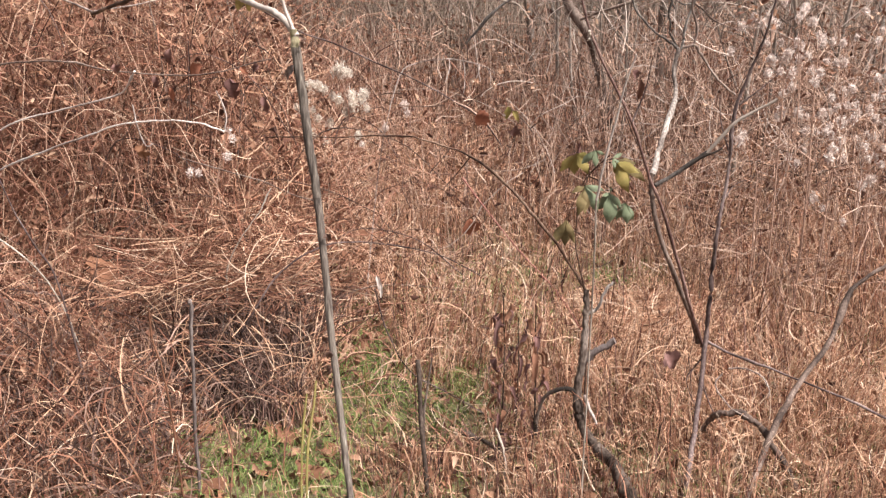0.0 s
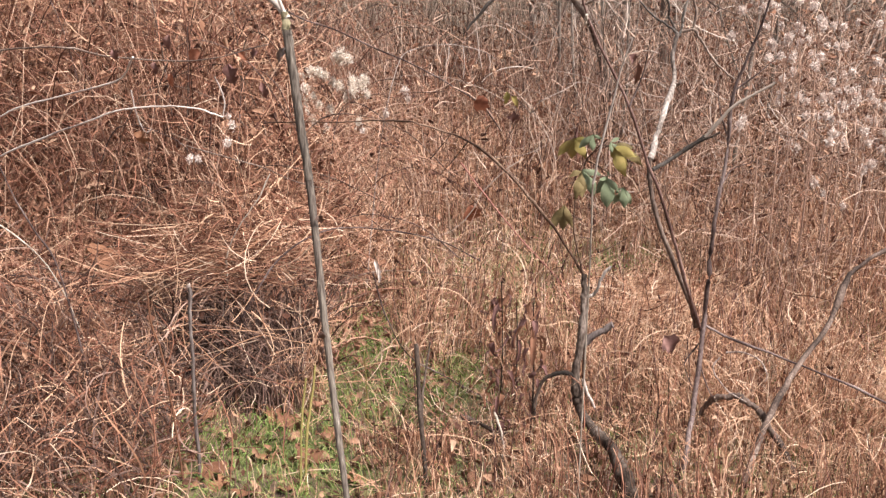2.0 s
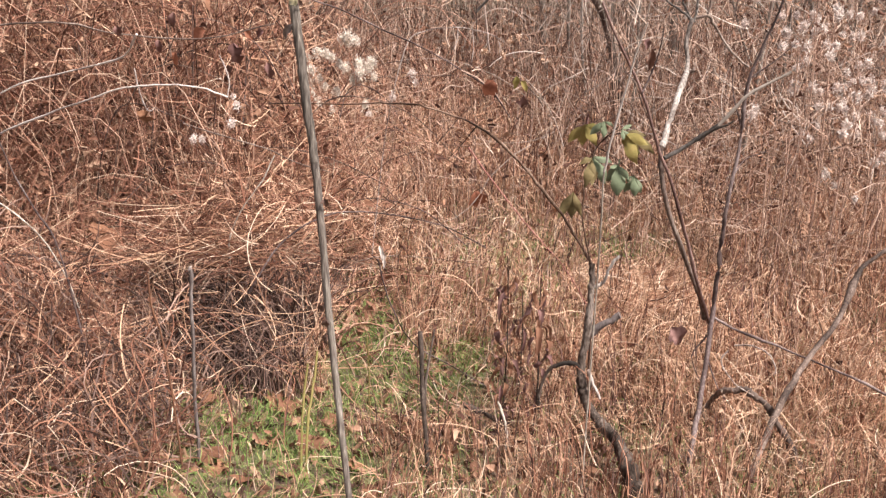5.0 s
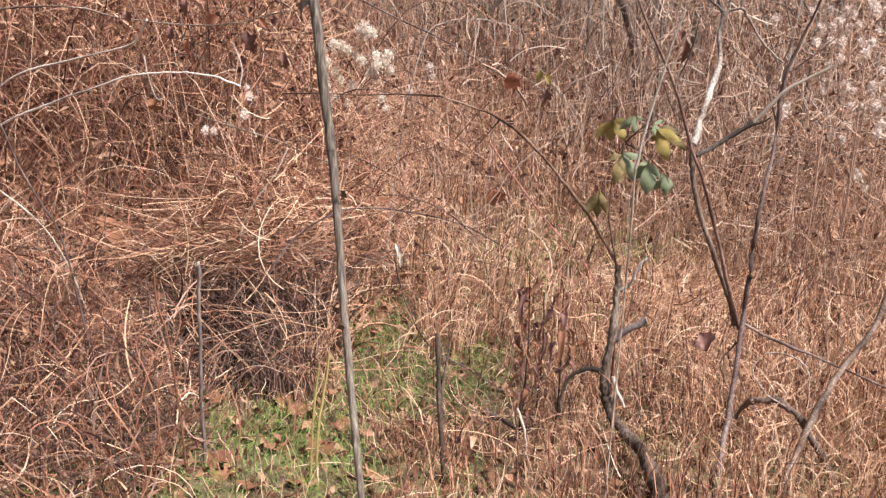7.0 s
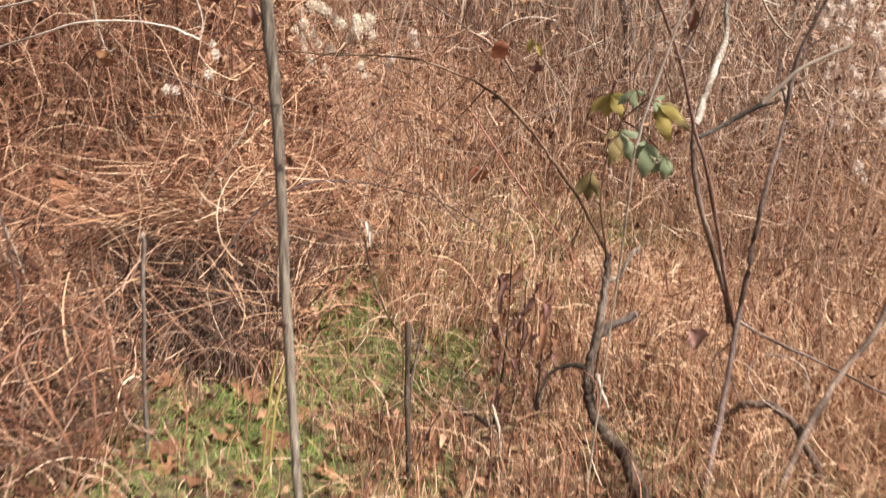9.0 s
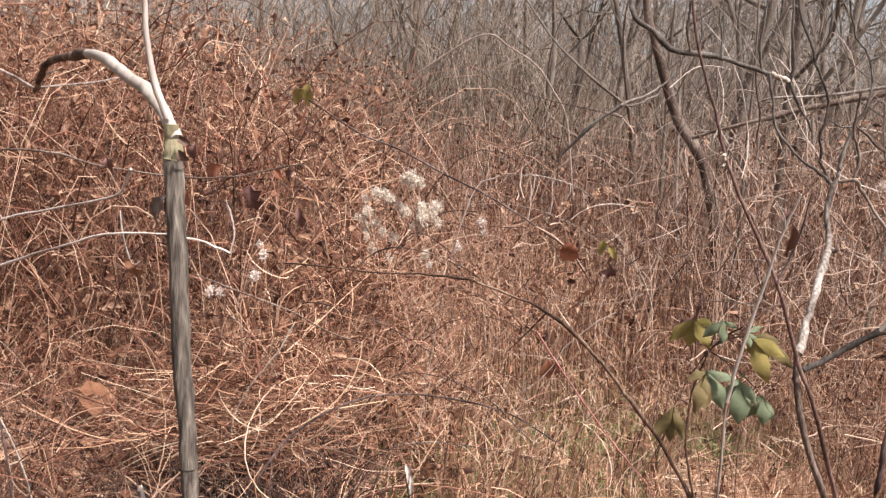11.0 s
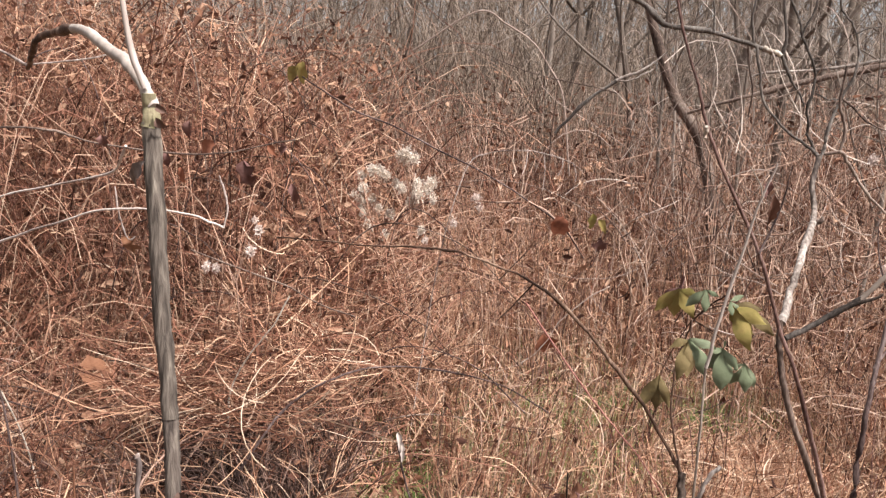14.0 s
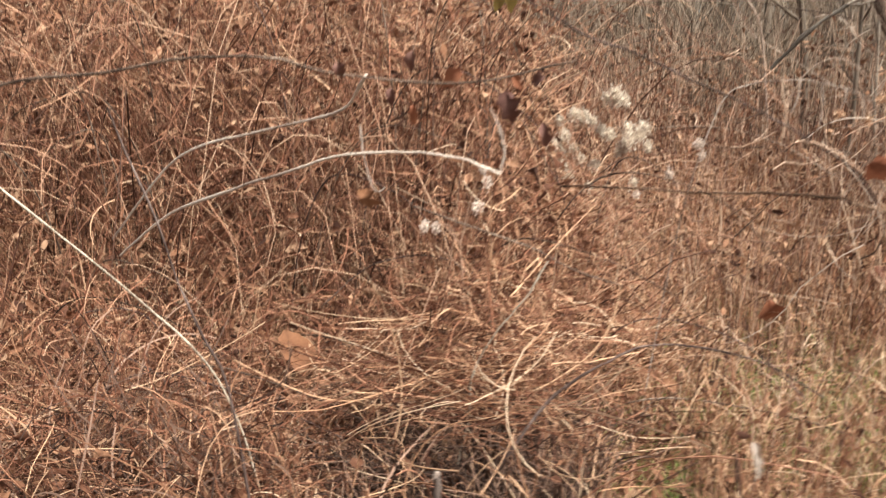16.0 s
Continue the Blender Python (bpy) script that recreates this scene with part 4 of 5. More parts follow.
def build_sapling():
    s = thing("sapling", (0.86, 2.76, -0.1), "thin leafless forked sapling with one dead bleached stem", "sapling")
    part("trunk", limb([(0.86, 2.755, -0.14), (0.915, 2.95, 0.11), (0.985, 3.22, 0.335), (1.0, 3.25, 0.55), (1.0, 3.25, 0.78), (1.03, 3.30, 0.99), (1.04, 3.30, 1.24), (1.10, 3.30, 1.43), (1.14, 3.30, 1.62), (1.16, 3.32, 1.85)], 0.0110, 0.003, 8, 6, 0.07, 0, 3), REDBARK, s)
    part("fork", limb([(0.99, 3.25, 0.34), (0.91, 3.14, 0.52), (0.83, 3.05, 0.72), (0.745, 3.0, 0.94), (0.70, 3.0, 1.03), (0.62, 2.96, 1.23), (0.52, 2.92, 1.40), (0.46, 2.90, 1.52), (0.42, 2.90, 1.64), (0.36, 2.90, 1.81), (0.33, 2.90, 2.0)], 0.0066, 0.0028, 7, 6, 0.08, 0, 4, wobble=0.3), REDSTEM, s)
    br = part("branch", limb([(0.735, 3.10, 0.995), (0.84, 3.13, 1.055), (0.92, 3.14, 1.115)], 0.0082, 0.0070, 8, 8, 0.08, 0, 1, wobble=0.3), GREYBARK, s, "dark side branch")
    part("branch_end", limb([(0.915, 3.138, 1.11), (1.00, 3.15, 1.215), (1.078, 3.16, 1.265), (1.15, 3.17, 1.305)], 0.0070, 0.0048, 8, 8, 0.10, 0, 1, wobble=0.3), TREEBARK, br, "lighter lichened end of the side branch")
    part("branch", limb([(0.86, 3.13, 1.07), (0.91, 3.13, 1.10), (0.965, 3.13, 1.13)], 0.0062, 0.0032, 6, 4), DARKBARK, s)
    part("bud", limb([(0.456, 2.90, 1.50), (0.458, 2.895, 1.515), (0.456, 2.89, 1.53)], 0.006, 0.004, 8, 4), PALEWOOD, s)
    for a, b, c in (((1.01, 3.27, 0.9), (1.06, 3.3, 0.97), (1.13, 3.3, 1.0)), ((1.03, 3.3, 1.1), (1.0, 3.33, 1.2), (0.99, 3.35, 1.3)), ((1.05, 3.3, 1.27), (1.12, 3.3, 1.33), (1.2, 3.32, 1.4)), ((0.62, 2.96, 1.23), (0.66, 3.0, 1.33), (0.68, 3.0, 1.45)), ((0.98, 3.22, 0.3), (0.93, 3.2, 0.22), (0.97, 3.2, 0.12)), ((1.0, 3.25, 0.2), (1.04, 3.2, 0.1), (1.12, 3.2, 0.0))):
        part("twig", limb([a, b, c], 0.0035, 0.0012, 5, 4), REDBARK, s)
    return s


def build_dead_fork(s):
    """The dead, half barkless stem of the sapling with its bare crown."""
    dead = part("dead_stem", limb([(0.965, 3.235, 0.36), (0.935, 3.20, 0.46), (0.868, 3.14, 0.60), (0.785, 3.12, 0.78), (0.738, 3.15, 0.93), (0.730, 3.17, 1.03)], 0.0085, 0.0085, 10, 8, 0.08, 0.0, 1, wobble=0.3, gnarl=0.12), BARK, s, "grey-brown dead stem")
    part("bare_trunk", limb([(0.735, 3.17, 1.02), (0.76, 3.26, 1.09), (0.80, 3.38, 1.165), (0.86, 3.56, 1.267), (0.866, 3.64, 1.36), (0.885, 3.69, 1.455)], 0.0115, 0.0085, 12, 8, 0.10, 0.0, 1, wobble=0.5, gnarl=0.16), BLEACHED, dead, "bleached barkless upper trunk")
    part("knob", limb([(0.858, 3.55, 1.262), (0.875, 3.54, 1.268), (0.885, 3.54, 1.282)], 0.009, 0.005, 7, 4), BARK, dead)
    part("twig", limb([(0.909, 3.8, 1.444), (0.856, 3.8, 1.491), (0.789, 3.8, 1.535), (0.714, 3.8, 1.62), (0.689, 3.8, 1.709), (0.671, 3.8, 1.789)], 0.0065, 0.004, 6, 5, 0.1, 0, 1), GREYBARK, dead)
    part("twig", limb([(0.917, 3.82, 1.446), (0.923, 3.82, 1.481), (0.932, 3.82, 1.546), (0.954, 3.82, 1.638), (0.98, 3.82, 1.702), (0.987, 3.82, 1.801), (0.955, 3.82, 1.887), (0.915, 3.82, 1.937), (0.882, 3.82, 2.058)], 0.0065, 0.003, 6, 5, 0.1, 0, 1), GREYBARK, dead)
    part("twig", limb([(0.916, 3.85, 1.451), (0.876, 3.85, 1.513), (0.867, 3.85, 1.558), (0.856, 3.85, 1.604), (0.867, 3.85, 1.719), (0.815, 3.85, 1.828), (0.799, 3.85, 1.881), (0.751, 3.85, 1.985), (0.732, 3.85, 2.073)], 0.006, 0.003, 6, 5, 0.1, 0, 1), GREYBARK, dead)
    part("twig", limb([(0.815, 3.85, 1.828), (0.827, 3.85, 1.868), (0.847, 3.85, 1.919), (0.846, 3.85, 1.99), (0.841, 3.85, 2.06)], 0.0038, 0.0022, 6, 5, 0.1, 0, 1), GREYBARK, dead)
    part("twig", limb([(0.954, 3.82, 1.638), (0.916, 3.82, 1.639), (0.874, 3.82, 1.654)], 0.0032, 0.0018, 6, 5, 0.1, 0, 1), GREYBARK, dead)
    part("twig", limb([(0.957, 3.82, 1.642), (1.0, 3.82, 1.614), (1.049, 3.82, 1.573), (1.139, 3.82, 1.535)], 0.0036, 0.0022, 6, 5, 0.1, 0, 1), BARK, dead)
    part("twig", limb([(0.971, 3.82, 1.844), (1.001, 3.82, 1.863), (1.05, 3.82, 1.875)], 0.003, 0.0018, 6, 5, 0.1, 0, 1), GREYBARK, dead)
    part("twig", limb([(0.911, 3.75, 1.463), (0.956, 3.75, 1.473), (0.987, 3.75, 1.435), (1.034, 3.75, 1.372), (1.077, 3.75, 1.322), (1.144, 3.75, 1.275)], 0.0065, 0.0042, 6, 5, 0.1, 0, 1), BARK, dead)
    part("twig", limb([(0.956, 3.75, 1.473), (0.968, 3.75, 1.542), (0.944, 3.75, 1.62), (0.942, 3.75, 1.741)], 0.0055, 0.004, 6, 5, 0.1, 0, 1), BARK, dead)


def cane(name, points, r0, r1, material, label, category, knots=2, sides=7, group=""):
    return single(name, limb(points, r0, r1, sides, 6, 0.12, 0, knots), material, label, category, group)


build_shoot()
build_dead_fork(build_sapling())

cane("leaning_stick", [(1.05, 2.76, -0.14), (1.223, 3.0, 0.10), (1.378, 3.25, 0.216), (1.552, 3.45, 0.334), (1.67, 3.62, 0.49), (1.84, 3.70, 0.58), (2.05, 3.8, 0.70)], 0.0115, 0.0095, BARK, "grey-brown crooked dead stick leaning in the grass", "stick", 4)
cane("red_briar", [(1.0, 3.25, 0.365), (1.15, 3.25, 0.30), (1.34, 3.25, 0.23), (1.73, 3.25, 0.07), (1.95, 3.27, -0.1)], 0.0055, 0.004, REDBARK, "straight reddish briar stem slanting down", "briar")
cw = thing("cut_weed", (-0.81, 2.62, -0.07), "upright grey weed stem cut off at the top", "cut stem")
part("stem", limb([(-0.81, 2.62, -0.07), (-0.80, 2.58, 0.30), (-0.785, 2.54, 0.55), (-0.78, 2.53, 0.675)], 0.0068, 0.0056, 9, 8, 0.08, 0.05, 2), GREYSTEM, cw)
part("cut_end", limb([(-0.7802, 2.5304, 0.673), (-0.7799, 2.5299, 0.683)], 0.0059, 0.0050, 9, 3, 0.05), PITH, cw, "pale cut end")
cane("dark_shoot", [(-0.02, 2.62, -0.07), (-0.05, 2.70, 0.18), (-0.08, 2.80, 0.41)], 0.0085, 0.006, DARKBARK, "dark thin woody stem in green grass", "stem", group="dark stems")
cane("dark_shoot", [(-0.03, 2.64, 0.02), (-0.05, 2.73, 0.22), (-0.03, 2.80, 0.42)], 0.005, 0.003, DARKBARK, "dark thin woody stem in green grass", "stem", group="dark stems")
cane("green_shoot", [(-0.41, 2.50, -0.08), (-0.45, 2.70, 0.08), (-0.46, 2.90, 0.27)], 0.0058, 0.004, GREENSTEM, "thin yellow-green upright stem", "stem", group="green stems")
cane("green_shoot", [(-0.43, 2.50, -0.08), (-0.465, 2.68, 0.07), (-0.485, 2.85, 0.24)], 0.005, 0.0035, GREENSTEM, "thin yellow-green upright stem", "stem", group="green stems")
cane("green_shoot", [(-0.30, 3.10, -0.07), (-0.31, 3.12, 0.08), (-0.32, 3.14, 0.24)], 0.0035, 0.002, GREENSTEM, "thin yellow-green upright stem", "stem", group="green stems")
cane("red_runner", [(-0.26, 3.0, 0.60), (-0.22, 3.05, 0.42), (-0.14, 3.12, 0.24), (0.03, 3.15, 0.13), (0.25, 3.12, 0.02), (0.42, 3.1, -0.08)], 0.0026, 0.0018, REDBARK, "thin bent red runner", "briar")
cane("red_runner", [(0.03, 3.4, 0.952), (0.156, 3.4, 0.798), (0.223, 3.4, 0.717), (0.3, 3.4, 0.628), (0.358, 3.4, 0.564), (0.434, 3.4, 0.484), (0.534, 3.4, 0.335)], 0.0028, 0.0020, RUNNER, "thin bent red runner", "briar")
cane("bleached_arch", [(-2.3, 3.7, 0.75), (-1.91, 3.5, 1.07), (-1.60, 3.4, 1.17), (-1.32, 3.3, 1.24), (-1.23, 3.22, 1.29), (-1.17, 3.15, 1.35)], 0.0036, 0.0034, PITH, "bleached arching bramble cane with an upturned end", "bramble cane", group="bleached canes")
cane("bleached_arch", [(-2.2, 3.6, 0.72), (-1.87, 3.4, 0.92), (-1.58, 3.23, 1.03), (-1.36, 3.12, 1.11), (-1.18, 3.05, 1.17), (-1.01, 3.02, 1.19), (-0.89, 3.02, 1.18), (-0.81, 3.05, 1.15)], 0.0042, 0.0026, PITH, "long bleached arching bramble cane", "bramble cane", group="bleached canes")
cane("dry_tendril", [(-0.85, 3.1, 1.29), (-0.825, 3.08, 1.25), (-0.805, 3.06, 1.20), (-0.81, 3.05, 1.15)], 0.0028, 0.0024, PITH, "short pale hanging dry tendril", "tendril", group="tendrils")
cane("dry_tendril", [(-1.14, 3.04, 1.24), (-1.13, 3.04, 1.17), (-1.12, 3.05, 1.12), (-1.10, 3.05, 1.09), (-1.08, 3.05, 1.10)], 0.0024, 0.0018, PITH, "curled pale hanging dry tendril", "tendril", group="tendrils")
cane("fallen_cane", [(-0.85, 3.3, 0.30), (-0.72, 3.35, 0.52), (-0.58, 3.45, 0.62), (-0.48, 3.78, 0.58), (-0.32, 4.1, 0.49), (-0.11, 4.32, 0.39), (0.09, 4.4, 0.27)], 0.0042, 0.003, REDBARK, "dark cane lying over the straw", "bramble cane")
cane("dark_cane", [(-2.6, 2.95, 1.10), (-2.13, 3.0, 1.28), (-1.81, 3.03, 1.33), (-1.61, 3.06, 1.37), (-1.40, 3.1, 1.38), (-1.25, 3.13, 1.35), (-0.95, 3.2, 1.34), (-0.7, 3.3, 1.40)], 0.0045, 0.0022, BARK, "dark nearly level bramble cane", "bramble cane")
cane("red_briar", [(-1.78, 3.0, 1.25), (-1.72, 3.0, 1.12), (-1.64, 2.98, 0.99), (-1.56, 2.95, 0.84), (-1.48, 2.92, 0.73), (-1.40, 2.9, 0.60), (-1.3, 2.85, 0.2), (-1.28, 2.84, -0.05)], 0.0025, 0.0035, REDBARK, "thin reddish dry stem in the brambles", "briar")
cane("slant_cane", [(-2.75, 3.3, 1.25), (-2.46, 3.2, 1.10), (-2.12, 3.12, 0.94), (-1.78, 3.04, 0.79), (-1.55, 3.1, 0.55), (-1.45, 3.15, 0.2), (-1.42, 3.2, -0.05)], 0.0034, 0.0022, PALEWOOD, "pale stout dry cane slanting down", "bramble cane")
cane("straw_culm", [(-0.785, 2.4, 0.064), (-0.8, 2.4, 0.24), (-0.813, 2.4, 0.392), (-0.832, 2.4, 0.522), (-0.855, 2.4, 0.594), (-0.862, 2.4, 0.693)], 0.0032, 0.0024, LITTER, "tall pale orange straw culm with a joint", "straw", 1, 6, "straw culms")
ws = thing("bleached_weed", (0.50, 2.60, -0.05), "slender bleached dead stem, kinked near the top", "dead stem")
part("lower_stem", limb([(0.49, 2.60, -0.07), (0.485, 2.58, 0.45), (0.478, 2.55, 0.87), (0.475, 2.55, 1.05)], 0.0026, 0.0026, 6, 6, 0.1), PALEWOOD, ws, "greyer lower stem")
part("upper_stem", limb([(0.475, 2.55, 1.04), (0.485, 2.55, 1.13), (0.508, 2.55, 1.25), (0.535, 2.54, 1.38), (0.56, 2.52, 1.47)], 0.0040, 0.0022, 7, 6, 0.1), WHITEWOOD, ws)
part("twig", limb([(0.54, 2.52, 1.40), (0.53, 2.52, 1.43), (0.51, 2.52, 1.46)], 0.0016, 0.001, 5, 4), PALEWOOD, ws)
rb = thing("rotten_branch", (1.25, 3.0, -0.1), "mottled grey rotten branch bent down into the grass", "dead branch")
part("wood", limb([(0.98, 3.24, -0.06), (1.04, 3.17, 0.08), (1.11, 3.11, 0.14), (1.19, 3.08, 0.12), (1.26, 3.05, 0.03), (1.33, 3.0, -0.10), (1.35, 2.98, -0.18)], 0.010, 0.013, 12, 10, 0.12, 0.0, 2, wobble=0.8, gnarl=0.2), BARK, rb)
part("bark_strip", limb([(1.01, 3.0, 0.33), (0.99, 3.0, 0.28), (1.05, 3.0, 0.2), (1.12, 3.0, 0.16)], 0.0028, 0.002, 5, 7, 0.1), PITH, rb, "pale peeled bark strip")
part("bark_strip", limb([(1.04, 3.04, 0.335), (1.10, 3.02, 0.345), (1.15, 3.0, 0.33), (1.185, 3.0, 0.28), (1.18, 3.0, 0.24)], 0.003, 0.002, 5, 7, 0.1), PITH, rb, "pale peeled bark strip")
cane("stub_stick", [(0.07, 2.98, 0.06), (0.14, 2.98, 0.03), (0.24, 2.98, -0.01)], 0.009, 0.010, DARKBARK, "short thick broken stick on the ground", "stick")
cane("bent_straw", [(0.23, 2.80, -0.1), (0.235, 2.86, 0.02), (0.21, 2.93, 0.08), (0.20, 2.95, 0.095)], 0.004, 0.0045, PALEWOOD, "pale bent stem stub", "dead stem")


# arching canes over the bank, each of its own
for k in range(34):
    x0, y0 = -0.7 - 2.6 * rng.random(), 3.3 + 1.9 * rng.random()
    h = float(canopy(np.array([x0]), np.array([y0]))[0]) * (0.85 + 0.35 * rng.random()) + 0.1
    side, run = (1 if rng.random() < 0.6 else -1), 0.4 + 0.7 * rng.random()
    z0 = float(ground_z(x0, y0)) - 0.03
    dy = -0.25 * rng.random()
    pts = [(x0, y0, z0), (x0 + 0.06 * side, y0 + 0.2 * dy, z0 + 0.62 * h), (x0 + 0.3 * side * run, y0 + 0.5 * dy, z0 + h), (x0 + 0.7 * side * run, y0 + 0.8 * dy, z0 + 0.97 * h), (x0 + side * run, y0 + dy, z0 + (0.7 + 0.15 * rng.random()) * h)]
    pale = k % 3
    cane("bramble_cane", pts, 0.0036, 0.0018, (BARK, REDBARK, DARKBARK)[pale], ("grey-brown", "reddish", "dark")[pale] + " arching bramble cane over the bank", "bramble cane", 2, 5, "bramble canes")
for k, (x0, y0, h) in enumerate([(-0.87, 2.45, 0.62), (-0.93, 2.5, 0.5), (-1.0, 2.42, 0.45), (-0.7, 2.6, 0.35), (-1.15, 2.6, 0.55), (-0.55, 2.75, 0.3), (0.55, 2.75, 0.35), (0.85, 2.9, 0.4), (0.12, 2.85, 0.3)]):
    z0 = float(ground_z(x0, y0)) - 0.02
    cane("straw_culm", [(x0, y0, z0), (x0 - 0.02 + 0.02 * rng.normal(), y0 + 0.05, z0 + 0.5 * h), (x0 - 0.06 + 0.05 * rng.normal(), y0 + 0.12, z0 + 0.85 * h), (x0 - 0.10 + 0.08 * rng.normal(), y0 + 0.14, z0 + h)], 0.0026, 0.0012, RUST, "rust-orange bent straw culm", "straw", 0, 6, "straw culms")


# ---- woods ----


def branching(base, height, r0, first, spread, sides=6):
    """A bare tree: its trunk, and its limbs and twigs."""
    base = np.array(base, float)
    trunk_pts = [base]
    p, d = base.copy(), np.array([rng.normal() * 0.10, rng.normal() * 0.10, 1.0])
    for _ in range(6):
        d = d + np.array([rng.normal() * 0.09, rng.normal() * 0.09, 0.12]); d /= np.linalg.norm(d)
        p = p + d * height / 6
        trunk_pts.append(p)
    trunk = limb(trunk_pts, r0, r0 * 0.3, sides + 2, 5, 0.06)
    twigs = []

    def grow(start, way, length, r, level):
        way = way / np.linalg.norm(way)
        pts = [start]
        w = way
        for _ in range(3):
            w = w + rng.normal(size=3) * 0.25 + np.array([0, 0, 0.16]); w /= np.linalg.norm(w)
            pts.append(pts[-1] + w * length / 3)
        twigs.append(limb(pts, r, r * 0.4, 5 if level > 1 else 3, 3 if level > 1 else (2 if level else 1), 0.08))
        if level > 0:
            for _ in range(4):
                k = rng.integers(1, 4)
                grow(pts[k], (pts[k] - pts[k - 1]) + rng.normal(size=3) * spread * length / 3, length * (0.4 + 0.3 * rng.random()), r * 0.5, level - 1)

    path = spline(trunk_pts, 5)
    for k in range(8):
        i = int(len(path) * (first + (0.97 - first) * k / 8))
        a = rng.random() * 2 * np.pi
        grow(path[i], np.array([np.cos(a), np.sin(a), 0.9 + 0.8 * rng.random()]), height * (0.36 - 0.022 * k), r0 * (0.42 - 0.03 * k), 2)
    return trunk, joined(twigs)


def build_tree(x, y, height, r0, first=0.3, spread=0.8, label="bare grey woodland tree in winter", name="tree", group="bare trees"):
    z = float(ground_z(x, y)) - 0.05
    t = thing(name, (x, y, z), label, "tree", group)
    trunk, crown = branching((x, y, z), height, r0, first, spread)
    part("trunk", trunk, TREEBARK, t)
    part("crown", crown, TREEBARK, t, "bare grey limbs and twigs")
    return t


def repeat(src, x, y, s, turn):
    c = copy_thing(src, Matrix.Identity(4))
    c.matrix_basis = Matrix.Translation((x, y, float(ground_z(x, y)) - 0.06 * s)) @ Matrix.Rotation(turn, 4, 'Z') @ Matrix.Diagonal((s, s, s, 1))


kinds = [build_tree(1.33, 10.5, 6.5, 0.075), build_tree(1.75, 9.4, 6.0, 0.055), build_tree(4.3, 12.0, 6.5, 0.05), build_tree(0.1, 16.5, 8.5, 0.08), build_tree(2.0, 13.5, 7.0, 0.07)]
places = [(-3.5, 17, 1.1), (-6, 21, 1.3), (-1.3, 20, 1.2), (3.4, 15, 1.0),  (4.6, 18, 1.2), (7.5, 17, 1.1), (1.5, 24, 1.3), (-9, 26, 1.4), (-4, 29, 1.5), (5, 27, 1.4), (10, 25, 1.4), (-12, 20, 1.2), (13, 19, 1.2), (8.5, 34, 1.6), (0, 36, 1.6), (-8, 37, 1.6), (16, 30, 1.5),
          (6.2, 12.2, 0.9), (3.0, 20, 1.2), (6.5, 22, 1.3), (-2.6, 24, 1.3), (4, 40, 1.7), (-1.5, 28, 1.3), (1.0, 30, 1.4), (2.4, 33, 1.5), (-3.2, 34, 1.5), (-0.4, 26, 1.2), (3.8, 31, 1.4), (-5.5, 33, 1.5), (0.6, 42, 1.7), (-2.0, 41, 1.7),
          (-4.65, 18, 0.9), (-3.23, 15, 0.7), (-3.66, 19, 0.9), (-1.02, 14.5, 0.8), (-0.78, 16, 1.1), (0.64, 11, 0.9), (3.23, 17, 1.1), (3.11, 14, 0.9), (-6.48, 20, 1),
          (-9, -8, 1.3), (8, -8, 1.3), (-14, 3, 1.3), (15, 6, 1.3)]
for k, (x, y, s) in enumerate(places):
    repeat(kinds[k % len(kinds)], x, y, s, k * 2.4)
# slender undergrowth in front of the woods
slim = [build_tree(x, y, h, r, 0.35, 0.7, "slender bare sapling among dry brush", "young_tree", "young bare trees") for x, y, h, r in ((1.0, 7.2, 3.0, 0.016), (1.9, 6.9, 3.4, 0.020), (2.7, 7.6, 3.8, 0.024), (3.4, 8.6, 3.6, 0.018))]
for k in range(46):
    y = 7.0 + 13 * rng.random() ** 1.2
    x = 0.06 * y + (0.56 * y) * rng.random() + 0.2
    repeat(slim[k % 4], x, y, 0.7 + 0.5 * rng.random(), k * 1.7)

# the crooked shrub tree that leans over the field
g = thing("crooked_tree", (0.95, 8.0, -0.1), "dark crooked leaning small tree with a lichened limb", "tree")
part("trunk", limb([(1.15, 8.0, -0.15), (1.05, 8.0, 0.9), (0.90, 8.0, 1.39), (0.66, 8.0, 1.77), (0.44, 8.0, 2.31), (0.34, 8.0, 2.64), (0.2, 8.0, 3.6)], 0.05, 0.025, 9, 6, 0.1), BARK, g)
part("limb", limb([(0.26, 8.0, 3.2), (0.26, 7.0, 2.85), (0.22, 6.0, 2.45), (0.243, 5.4, 2.16), (0.347, 5.4, 2.083), (0.438, 5.4, 2.006), (0.535, 5.4, 1.99), (0.685, 5.4, 1.971), (0.85, 5.4, 1.93), (0.947, 5.4, 1.9), (1.021, 5.4, 1.872)], 0.016, 0.0105, 8, 6, 0.08, 0, 3, wobble=0.5), GREYBARK, g, "dark level limb")
part("lichen", limb([(0.925, 5.385, 1.909), (0.968, 5.385, 1.895), (1.008, 5.385, 1.876)], 0.0118, 0.0112, 8, 4, 0.12), PALEWOOD, g, "pale bark patch at the limb's end")
part("branch", limb([(1.016, 5.4, 1.875), (1.06, 5.4, 1.772), (1.117, 5.4, 1.694), (1.15, 5.4, 1.642)], 0.008, 0.004, 7, 5, 0.1, 0, 2, wobble=0.6), GREYBARK, g)
part("branch", limb([(0.878, 5.4, 1.923), (0.86, 5.4, 2.03), (0.865, 5.4, 2.138), (0.868, 5.4, 2.271)], 0.006, 0.004, 7, 5, 0.1, 0, 2, wobble=0.6), GREYBARK, g)
